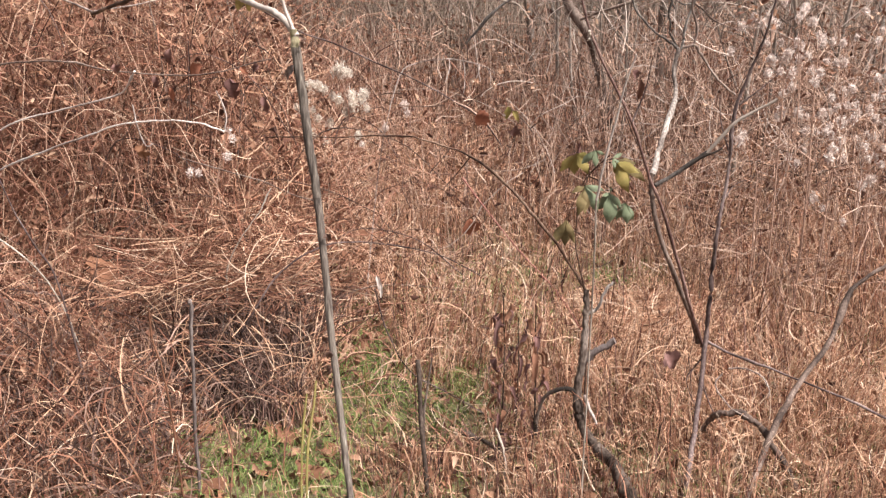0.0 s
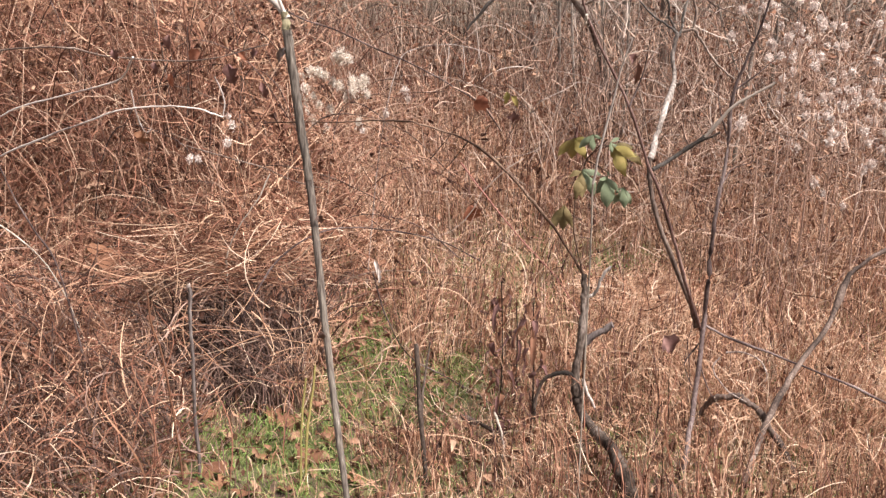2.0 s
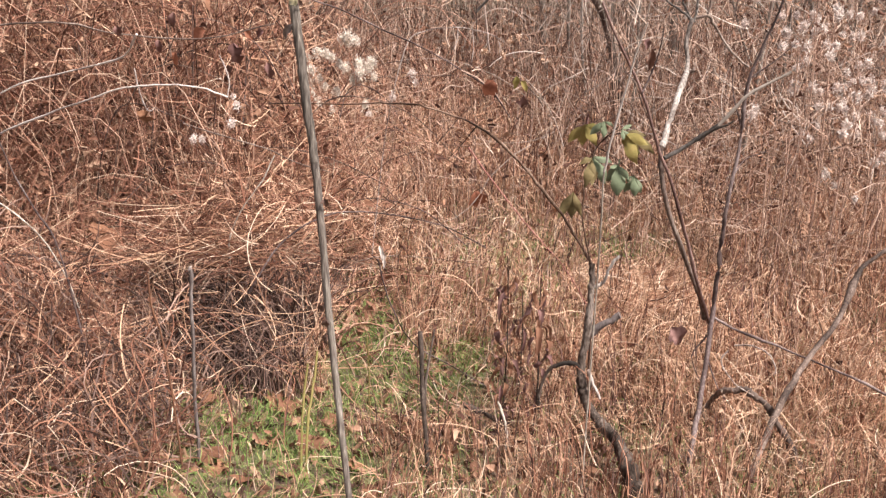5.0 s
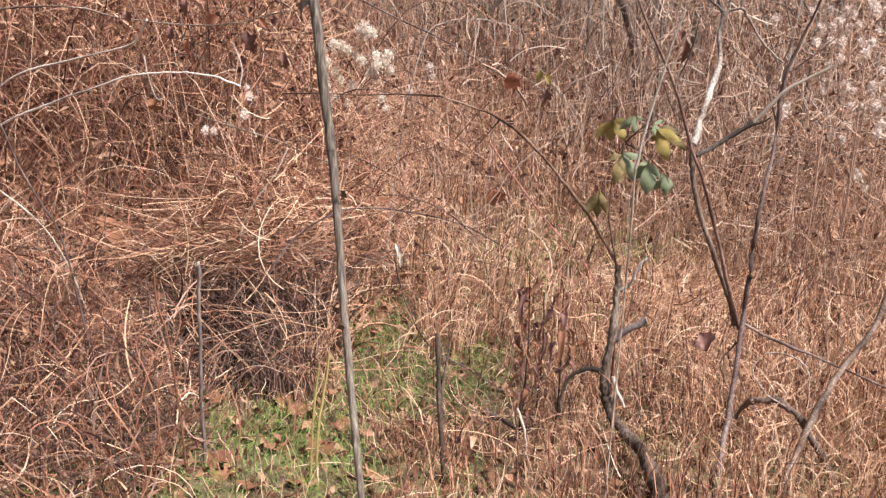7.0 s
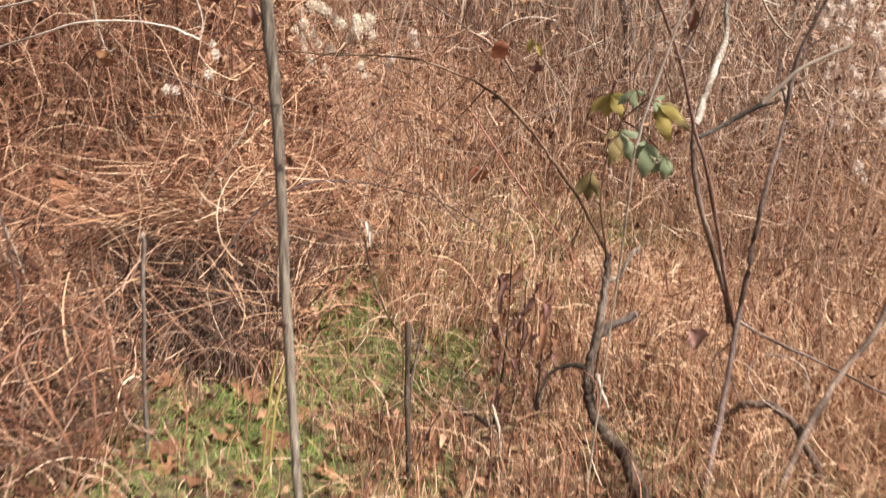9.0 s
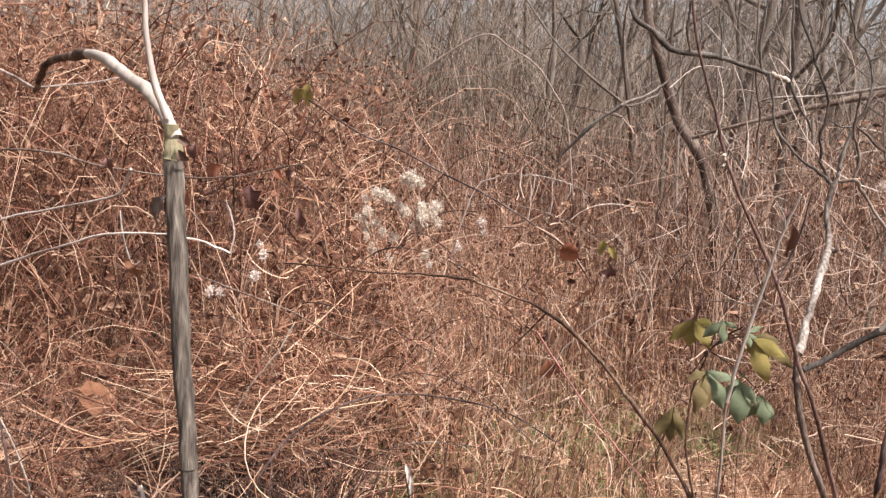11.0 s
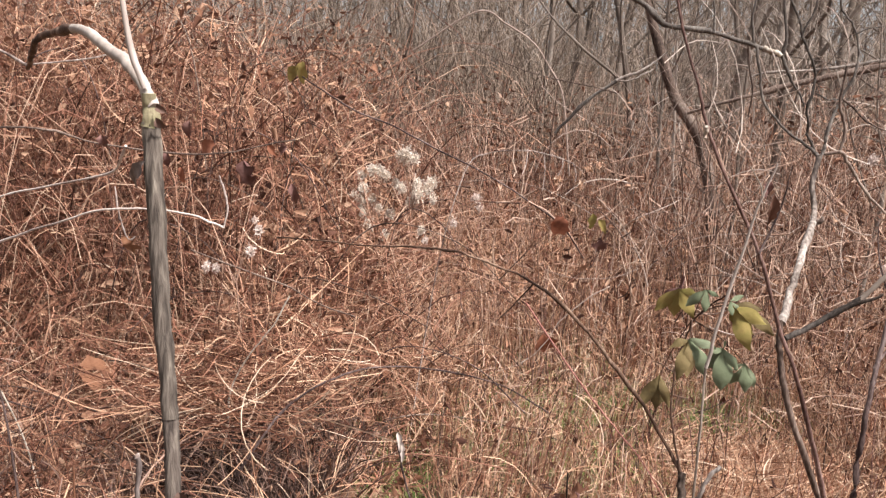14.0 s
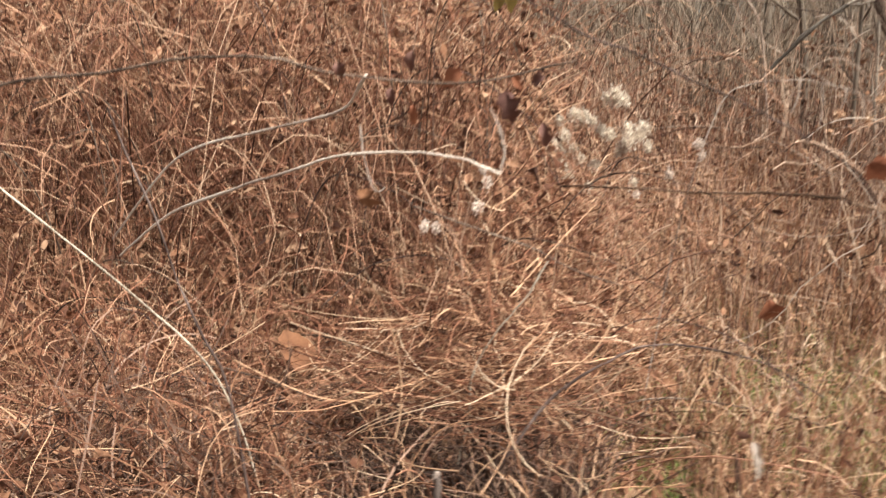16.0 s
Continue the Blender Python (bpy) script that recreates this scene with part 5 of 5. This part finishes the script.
part("branch", limb([(0.685, 5.4, 1.971), (0.679, 5.4, 2.074), (0.656, 5.4, 2.18), (0.655, 5.4, 2.287)], 0.005, 0.0035, 7, 5, 0.1, 0, 2, wobble=0.6), GREYBARK, g)
part("branch", limb([(1.018, 5.4, 1.875), (1.023, 5.4, 1.986), (1.001, 5.4, 2.118), (0.987, 5.4, 2.276)], 0.008, 0.005, 7, 5, 0.1, 0, 2, wobble=0.6), GREYBARK, g)
part("branch", limb([(0.535, 5.4, 1.99), (0.51, 5.4, 2.092), (0.511, 5.4, 2.227)], 0.006, 0.004, 7, 5, 0.1, 0, 2, wobble=0.6), BARK, g)
part("branch", limb([(0.853, 5.42, 1.931), (0.872, 5.42, 1.815), (0.901, 5.42, 1.707), (0.896, 5.42, 1.568)], 0.005, 0.003, 7, 5, 0.1, 0, 2, wobble=0.6), BARK, g)


def fluff(c, size, hairs):
    """A downy head: fine hairs round a core."""
    n = hairs
    d = rng.normal(size=(n, 3)); d[:, 2] += 0.25
    d /= np.linalg.norm(d, axis=1, keepdims=True)
    at = c + rng.normal(size=(n, 3)) * size * np.array([0.32, 0.32, 0.42])
    tip = at + d * size * (0.35 + 0.4 * rng.random((n, 1)))
    p = np.stack([at, (at + tip) / 2 + rng.normal(size=(n, 3)) * size * 0.06, tip], 1)
    v, q = sweep(p, np.repeat(np.array([[0.0014, 0.0022, 0.0010]]), n, 0), 2, rng.random(n) * 3)
    return v, q, NOTRI


cane("fallen_limb", [(0.728, 7.0, 1.5779999999999998), (0.928, 6.8, 1.658), (1.145, 6.8, 1.734), (1.343, 6.8, 1.805), (1.572, 6.8, 1.866), (1.854, 6.8, 1.944), (2.144, 6.8, 2.014)], 0.010, 0.026, BARK, "grey fallen dead limb hung up in brush", "fallen limb", 3, 9)
cane("fallen_limb", [(1.038, 6.6, 1.812), (1.134, 6.6, 1.846), (1.394, 6.6, 1.881), (1.646, 6.6, 1.934), (1.894, 6.6, 1.987)], 0.006, 0.011, BLEACHED, "pale barkless dead limb hung up in brush", "fallen limb", 2, 8)
fl = thing("fallen_limb", (-0.11, 6.4, 1.398), "grey dead limb slanting out of the brush", "fallen limb")
part("stem", limb([(-0.11, 6.4, 1.398), (0.062, 6.4, 1.602), (0.237, 6.4, 1.741)], 0.010, 0.009, 8, 6, 0.1, 0, 2), GREYBARK, fl, "dark lower end")
part("end", limb([(0.237, 6.4, 1.741), (0.414, 6.4, 1.831), (0.52, 6.4, 1.928)], 0.009, 0.004, 8, 6, 0.1, 0, 2), BLEACHED, fl, "pale barkless end")
part("end", limb([(0.237, 6.4, 1.741), (0.353, 6.4, 1.766), (0.448, 6.4, 1.826)], 0.009, 0.004, 7, 6, 0.1), BLEACHED, fl, "pale barkless fork")
cane("thin_cane", [(-1.3, 7.5, 1.9), (-0.833, 7.5, 2.214), (-0.595, 7.5, 2.137), (-0.397, 7.5, 2.014), (-0.256, 7.5, 1.839), (-0.133, 7.5, 1.621), (-0.039, 7.5, 1.065)], 0.006, 0.006, VINE, "long thin arching grey cane", "cane")
cane("thin_cane", [(-1.035, 4.3, 1.604), (-0.812, 4.3, 1.482), (-0.642, 4.3, 1.431), (-0.449, 4.3, 1.35), (-0.258, 4.3, 1.275), (-0.068, 4.3, 1.178), (0.076, 4.3, 1.089), (0.177, 4.3, 0.962)], 0.0035, 0.0028, REDBARK, "long thin reddish cane over the field", "cane")
cane("dead_cane", [(-0.996, 3.5, 0.232), (-0.972, 3.5, 0.399), (-0.97, 3.5, 0.511), (-0.91, 3.5, 0.638), (-0.825, 3.5, 0.756), (-0.767, 3.5, 0.865)], 0.0032, 0.0022, PALEWOOD, "pale curved dry stem rising from straw", "dead stem")
cane("dead_cane", [(-1.221, 3.7, 0.951), (-1.003, 3.7, 0.895), (-0.853, 3.7, 0.858), (-0.725, 3.7, 0.803), (-0.578, 3.7, 0.768)], 0.0028, 0.0018, BARK, "brown dry stem lying on the brambles", "dead stem")
hs = thing("hanging_spray", (-0.2, 4.5, 0.0), "bleached arching weed stem with hanging side twigs", "dead weed")
part("stem", limb([(-0.55, 4.6, -0.05), (-0.46, 4.55, 0.8), (-0.36, 4.5, 1.25), (-0.26, 4.5, 1.34), (-0.11, 4.5, 1.365), (-0.03, 4.5, 1.36), (0.07, 4.5, 1.335), (0.13, 4.5, 1.30)], 0.0030, 0.0020, 6, 6, 0.1), PITH, hs)
for at, to in (((-0.10, 1.365), (-0.12, 1.25)), ((-0.03, 1.36), (-0.025, 1.20)), ((0.05, 1.345), (0.035, 1.27)), ((0.09, 1.33), (0.11, 1.25))):
    part("side_twig", limb([(at[0], 4.5, at[1]), (0.5 * (at[0] + to[0]) + 0.008, 4.49, 0.5 * (at[1] + to[1])), (to[0], 4.48, to[1])], 0.0022, 0.0012, 5, 4, 0.1), PITH, hs)
for at in ((0.035, 1.255), (0.16, 1.31), (0.20, 1.33), (0.13, 1.24)):
    part("seed_head", fluff(np.array((at[0], 4.5, at[1])), 0.020, 50), STRAW, hs, "dull straw-coloured tuft")


# ---- seed heads ----


def build_seed_plant(x, y, heads, label, sizes=0.029, down=FLUFF):
    z = float(ground_z(x, y)) - 0.02
    s = thing("seed_head_plant", (x, y, z), label, "seed head plant", "downy seed heads")
    top = np.mean(np.array(heads), 0)
    part("stem", limb([(x, y, z), (x + 0.02, y, z + 0.4 * (top[2] - z)), tuple(top - np.array([0, 0, 0.12]))], 0.0045, 0.003, 6, 5), WEED, s)
    for h in heads:
        h = np.array(h, float)
        st = part("stalk", limb([tuple(top - np.array([0, 0, 0.14])), tuple(0.5 * (top + h) - np.array([0, 0, 0.03])), tuple(h)], 0.002, 0.0012, 4, 3), WEED, s)
        part("seed_head", fluff(h, sizes * (0.75 + 0.5 * rng.random()), 220), down, st, "white downy seed head")


build_seed_plant(-0.80, 5.42, [(-0.816, 5.37, 1.261), (-0.753, 5.4, 1.101), (-0.834, 5.39, 1.073), (-0.768, 5.41, 1.018), (-0.695, 5.41, 1.076), (-0.655, 5.36, 1.028), (-0.705, 5.35, 0.862), (-0.783, 5.43, 1.234), (-0.855, 5.38, 1.243), (-0.74, 5.37, 1.051), (-0.882, 5.45, 1.09), (-0.788, 5.4, 0.992), (-0.682, 5.43, 1.107), (-0.823, 5.4, 1.23)], "dead weed topped with clustered white downy seed heads", 0.031)
build_seed_plant(-1.0, 5.45, [(-1.01, 5.41, 1.154), (-0.915, 5.37, 1.132), (-1.062, 5.41, 0.966), (-0.972, 5.44, 0.944), (-1.008, 5.4, 0.864), (-0.919, 5.42, 0.811), (-1.071, 5.42, 1.119), (-1.035, 5.36, 1.055), (-0.963, 5.43, 1.143), (-1.0, 5.41, 0.997), (-1.043, 5.38, 0.922), (-1.08, 5.35, 1.011), (-0.902, 5.44, 0.92)], "dead weed topped with clustered white downy seed heads", 0.029)
build_seed_plant(-0.60, 5.5, [(-0.69, 5.40, 0.80), (-0.43, 5.40, 1.05), (-0.41, 5.42, 1.00), (-0.55, 5.45, 0.9)], "dead weed with a few small downy seed heads", 0.022, FLUFFDULL)
build_seed_plant(1.55, 4.5, [(1.66, 4.5, 1.58), (1.56, 4.5, 1.43), (1.62, 4.52, 1.46), (1.53, 4.5, 1.34), (1.47, 4.5, 1.33), (1.49, 4.55, 1.40)], "tall dead weed with loose white downy seed heads", 0.020, FLUFFDULL)
build_seed_plant(1.80, 4.5, [(1.72, 4.5, 1.34), (1.79, 4.5, 1.39), (1.87, 4.5, 1.18), (1.86, 4.52, 1.10), (1.92, 4.5, 1.15), (1.98, 4.5, 1.50), (1.83, 4.55, 1.48)], "tall dead weed with loose white downy seed heads", 0.020, FLUFFDULL)
build_seed_plant(1.95, 4.45, [(1.98, 4.5, 0.98), (2.0, 4.5, 0.92), (2.03, 4.5, 0.82), (1.82, 4.5, 0.97), (1.92, 4.5, 0.6), (2.1, 4.5, 1.1)], "tall dead weed with loose white downy seed heads", 0.020, FLUFFDULL)
build_seed_plant(1.45, 4.45, [(1.38, 4.5, 1.02), (1.36, 4.48, 1.0), (1.66, 4.5, 0.89)], "dead weed with a few small downy seed heads", 0.022, FLUFFDULL)
for k in range(17):
    px, py = 1.42 + 0.95 * rng.random(), 4.35 + 1.0 * rng.random()
    top = 0.85 + 0.75 * rng.random()
    build_seed_plant(px, py, [(px + 0.07 * rng.normal(), py + 0.06 * rng.normal(), top + 0.15 * rng.normal()) for _ in range(6)], "tall dead weed with loose white downy seed heads", 0.021, FLUFFDULL)
build_seed_plant(-1.12, 3.95, [(-1.06, 3.90, 1.05), (-1.07, 3.9, 0.93), (-1.05, 3.92, 1.01), (-1.25, 3.9, 0.85), (-1.21, 3.9, 0.85)], "dead weed with a few small downy seed heads", 0.016, FLUFFDULL)


# ---- leaves that stand out ----


def leaflet_geo(base, tip, face, width, droop):
    """A leaflet broadest past its middle, with a pointed tip, folded along its rib and bent down."""
    base, tip = np.array(base, float), np.array(tip, float)
    ln = np.linalg.norm(tip - base)
    way = (tip - base) / ln
    side = np.cross(way, face); side /= np.linalg.norm(side) + 1e-9
    nor = np.cross(side, way)
    ph = rng.random(3) * 6
    v, q = [], []
    for i in range(10):
        u = i / 9
        w = width * ln * 0.5 * (0.06 + 0.94 * np.sin(np.pi * u ** 1.15) ** 1.15) if i < 9 else 0.001
        c = base + way * ln * u + nor * ln * (droop * np.sin(np.pi * u) + 0.03 * np.sin(7 * u + ph[0]))
        for sgn in (-1, -0.5, 0, 0.5, 1):
            v.append(c + side * sgn * w * (1 + 0.06 * np.sin(13 * u + ph[1] * sgn)) + nor * (-0.30 * w * abs(sgn) ** 1.3 + 0.05 * ln * abs(sgn) * np.sin(8 * u + ph[2] + sgn)))
    for i in range(9):
        for k in range(4):
            a = i * 5 + k
            q.append((a, a + 1, a + 6, a + 5))
    return np.array(v), np.array(q), NOTRI


def build_sprig():
    s = thing("leafy_sprig", (0.53, 3.07, -0.08), "leafy sprig with yellowing and dark green leaves", "leafy sprig")
    part("stem", limb([(0.53, 3.07, -0.08), (0.525, 3.07, 0.35), (0.504, 3.05, 0.608), (0.478, 3.05, 0.711), (0.462, 3.05, 0.778), (0.461, 3.05, 0.855), (0.463, 3.05, 0.924), (0.479, 3.05, 0.99), (0.491, 3.05, 1.03), (0.522, 3.05, 1.067), (0.552, 2.95, 1.12)], 0.0036, 0.0018, 7, 6, wobble=0.4), CANE, s)

    def spread_leaf(material, label, hub, tips):
        """Leaflets that fan out from one joint, each to its tip, with its breadth to its length."""
        for x, y, z, breadth in tips:
            tip = (x, y + 0.03 * rng.normal(), z)
            face = (0.3 * rng.normal(), -1.0, 0.5 + 0.3 * rng.normal())
            part("leaf", leaflet_geo(hub, tip, face, breadth * (0.56 + 0.16 * rng.random()), 0.05 + 0.10 * rng.random()), material, s, label)
        part("leaf_stalk", limb([stem_end, tuple(0.5 * (np.array(stem_end) + np.array(hub)) + np.array((0, 0, 0.012))), hub], 0.0016, 0.001, 5, 4), CANE, s)

    stem_end = (0.489, 3.03, 1.035)
    spread_leaf(LEAFYELLOW, "yellowing leaflet", (0.445, 3.03, 1.111), [(0.392, 3.02, 1.047, 0.58), (0.442, 3.02, 1.032, 0.83), (0.487, 3.02, 1.046, 0.6799999999999999), (0.494, 3.02, 1.102, 0.58)])
    spread_leaf(LEAFPURPLE, "dark purple curled leaflet", (0.447, 3.05, 1.11), [(0.453, 3.04, 1.15, 0.88), (0.41, 3.04, 1.068, 0.63)])
    spread_leaf(LEAFGREEN, "dull green leaflet", (0.493, 2.86, 1.146), [(0.452, 2.85, 1.1, 0.58), (0.495, 2.85, 1.094, 0.6799999999999999), (0.523, 2.85, 1.135, 0.58)])
    spread_leaf(LEAFGREEN, "dull green leaflet", (0.557, 2.9, 1.117), [(0.59, 2.89, 1.13, 0.53), (0.563, 2.89, 1.087, 0.58), (0.584, 2.89, 1.092, 0.48000000000000004)])
    spread_leaf(LEAFYELLOW, "yellowing leaflet", (0.565, 2.91, 1.105), [(0.577, 2.9, 1.056, 0.6799999999999999), (0.611, 2.9, 1.01, 0.5), (0.627, 2.9, 1.034, 0.53), (0.645, 2.9, 1.072, 0.58)])
    spread_leaf(LEAFOLIVE, "olive-brown leaflet", (0.57, 2.93, 1.104), [(0.671, 2.92, 1.04, 0.48000000000000004), (0.641, 2.92, 1.092, 0.58)])
    spread_leaf(LEAFOLIVE, "olive-brown leaflet", (0.463, 2.8, 1.037), [(0.418, 2.79, 1.018, 0.53), (0.441, 2.79, 0.947, 0.58), (0.463, 2.79, 0.953, 0.53)])
    spread_leaf(LEAFGREEN, "dull green leaflet", (0.462, 2.79, 1.039), [(0.508, 2.78, 0.954, 0.58), (0.519, 2.78, 1.03, 0.58), (0.483, 2.78, 0.991, 0.48000000000000004)])
    spread_leaf(LEAFGREEN, "dull green leaflet", (0.554, 2.9, 0.998), [(0.524, 2.89, 0.937, 0.6799999999999999), (0.557, 2.89, 0.898, 0.7), (0.593, 2.89, 0.954, 0.58), (0.526, 2.89, 0.991, 0.6799999999999999), (0.559, 2.89, 1.02, 0.58)])
    spread_leaf(LEAFGREEN, "dull green leaflet", (0.613, 2.92, 0.962), [(0.587, 2.91, 0.896, 0.6799999999999999), (0.62, 2.91, 0.892, 0.7), (0.641, 2.91, 0.903, 0.58), (0.59, 2.91, 0.936, 0.6799999999999999)])
    spread_leaf(LEAFOLIVE, "withered olive-brown leaf", (0.427, 3.1, 0.859), [(0.377, 3.09, 0.764, 0.48000000000000004), (0.425, 3.09, 0.764, 0.58), (0.459, 3.09, 0.78, 0.48000000000000004)])


build_sprig()


def hung_leaf(base, way, ln, wd, material, label, lobes=1, curl=1.0, cup=0.55):
    return single("hanging_leaf", leaf_geo(base, way, (0.15, -0.9, 0.35), ln, wd, curl, cup, lobes), material, label, "leaf", at=base)


hung_leaf((-0.03, 5.75, 0.27), (0.25, -0.2, -0.9), 0.13, 0.12, LEAFBROWN, "curled red-brown leaf caught on a stem", 2)
hung_leaf((0.20, 3.9, 1.19), (0.1, -0.3, -0.9), 0.06, 0.022, LEAFYELLOW, "yellow-green drooping leaf on a thin twig")
hung_leaf((0.22, 3.9, 1.17), (0.7, -0.3, -0.6), 0.06, 0.022, LEAFYELLOW, "yellow-green drooping leaf on a thin twig")
hung_leaf((0.10, 3.9, 1.17), (-0.4, -0.2, -0.9), 0.09, 0.06, LEAFBROWN, "withered brown leaf hanging from a thin twig")
hung_leaf((0.23, 3.9, 1.10), (0.2, -0.2, -0.9), 0.05, 0.045, LEAFPURPLE, "dark purplish withered leaf")
hung_leaf((-1.18, 4.7, 1.68), (0.1, -0.3, -0.9), 0.10, 0.04, LEAFYELLOW, "yellow-green leaf at the bank's edge")
hung_leaf((-1.20, 4.7, 1.66), (-0.5, -0.3, -0.7), 0.09, 0.04, LEAFYELLOW, "yellow-green leaf at the bank's edge")
hung_leaf((0.61, 2.95, 1.40), (0.6, 0, -0.5), 0.05, 0.03, LEAFPURPLE, "blackened curled leaf on a thin stem", 0, 1.4, 0.9)
hung_leaf((0.635, 2.95, 1.38), (0.1, 0, -1), 0.085, 0.026, DARKLEAF, "blackened curled leaf on a thin stem", 0, 0.5, 1.0)
hung_leaf((0.86, 3.3, 0.29), (0.6, -0.3, -0.6), 0.09, 0.07, LEAFPURPLE, "dark red-brown curled leaf", 1)
hung_leaf((-0.235, 2.88, 0.685), (0.25, 0, -1), 0.07, 0.016, PITH, "split pale straw-coloured sliver", 0, 0.1, 0.5)
hung_leaf((-0.22, 2.88, 0.66), (0.0, 0, -1), 0.06, 0.012, PITH, "split pale straw-coloured sliver", 0, 0.1, 0.5)
hung_leaf((-1.18, 3.2, 1.07), (0.2, -0.3, -0.9), 0.055, 0.045, LITTER, "tan leaf hanging in the brambles")
hung_leaf((-0.86, 3.3, 1.32), (0.3, -0.3, -0.9), 0.08, 0.06, LEAFPURPLE, "dark purplish withered leaf", 2)
hung_leaf((-1.0, 3.4, 1.36), (-0.8, -0.3, -0.3), 0.07, 0.04, LEAFBROWN, "withered brown leaf in the brambles", 1)
hung_leaf((-1.23, 3.12, 1.375), (0.3, -0.2, -0.8), 0.035, 0.03, LEAFPURPLE, "black dried gall leaf on a dark cane", 0, 1.2, 1.2)


for k in range(6):
    at = (-1.35 + 0.75 * rng.random(), 3.45 + 0.4 * rng.random(), 1.18 + 0.24 * rng.random())
    hung_leaf(at, (0.7 * rng.normal(), -0.3, -0.7), 0.045 + 0.03 * rng.random(), 0.02 + 0.012 * rng.random(), LEAFPURPLE if k % 3 else LEAFBROWN, "dark purplish withered leaf" if k % 3 else "withered brown leaf in the brambles", k % 3, 1.2, 0.8)


def build_dead_herb(x, y, top, n, label):
    z = float(ground_z(x, y)) - 0.02
    s = thing("dead_herb", (x, y, z), label, "dead herb", "dead herbs")
    part("stem", limb([(x, y, z), (x + 0.01, y + 0.02, z + 0.5 * top), (x, y + 0.04, z + top)], 0.0045, 0.002, 6, 6), DARKBARK, s)
    for k in range(n):
        u = 0.2 + 0.78 * rng.random()
        a = k * 2.4 + rng.random()
        off = 0.008 + 0.03 * rng.random()
        at = (x + off * math.cos(a), y + 0.03 * u + off * math.sin(a), z + top * u)
        part("leaf", leaf_geo(at, ((0.3 + 0.9 * rng.random()) * math.cos(a), (0.3 + 0.9 * rng.random()) * math.sin(a), -0.9 + 0.5 * rng.random()), (math.cos(a), math.sin(a), 0.5), 0.035 + 0.07 * rng.random() ** 1.5, 0.010 + 0.013 * rng.random(), 0.6 + 1.8 * rng.random(), 1.0, 2, 4), (LEAFPURPLE, DRYLEAF)[k % 2], s)


build_dead_herb(0.21, 2.96, 0.66, 38, "dark withered herb with drooping shrivelled leaves")
build_dead_herb(0.33, 2.96, 0.60, 34, "dark withered herb with drooping shrivelled leaves")
build_dead_herb(0.27, 3.15, 0.5, 30, "dark withered herb with drooping shrivelled leaves")


def fallen_leaf(x, y, size, turn, lift=0.02, label="curled orange-brown fallen leaf"):
    base = np.array((x, y, float(ground_z(x, y)) + lift))
    way = (math.cos(turn), math.sin(turn), 0.25)
    return single("fallen_leaf", leaf_geo(base, way, (0, 0, 1), size, size * 0.85, 0.7, 0.25, 2), LITTER, label, "fallen leaf", "fallen leaves", at=base)


for k, (x, y) in enumerate([(-0.09, 2.92), (-0.01, 2.80), (-0.86, 2.72), (-0.78, 2.72), (-0.60, 2.75), (-0.98, 2.62), (-1.10, 2.52), (-1.14, 2.38), (-0.70, 2.58), (-0.48, 2.52), (-0.62, 2.46), (-0.9, 2.45), (-1.2, 2.65), (-0.3, 2.62), (-0.2, 2.50), (0.1, 2.6), (-0.4, 3.0), (-0.55, 2.9), (0.6, 3.3), (0.9, 4.6), (1.1, 4.9), (-1.0, 2.3), (-0.75, 2.35), (0.3, 2.5)]):
    fallen_leaf(x, y, 0.06 + 0.05 * rng.random(), rng.random() * 6.28)
for x, y in [(-1.0, 3.11), (-0.9, 3.08), (-0.62, 3.1), (-0.72, 3.16), (-0.74, 2.64), (-0.45, 2.8), (-0.11, 2.98), (0.0, 2.9), (-1.17, 3.0), (-1.15, 2.73)]:
    fallen_leaf(x, y, 0.08 + 0.04 * rng.random(), rng.random() * 6.28, 0.03)
fallen_leaf(-1.78, 3.90, 0.15, 0.4, 0.44, "large pale orange dead leaf lying on straw")
fallen_leaf(-1.70, 3.86, 0.12, -0.8, 0.43, "large pale orange dead leaf lying on straw")
fallen_leaf(-0.72, 4.35, 0.12, 0.2, 0.46, "large pale orange dead leaf lying on straw")
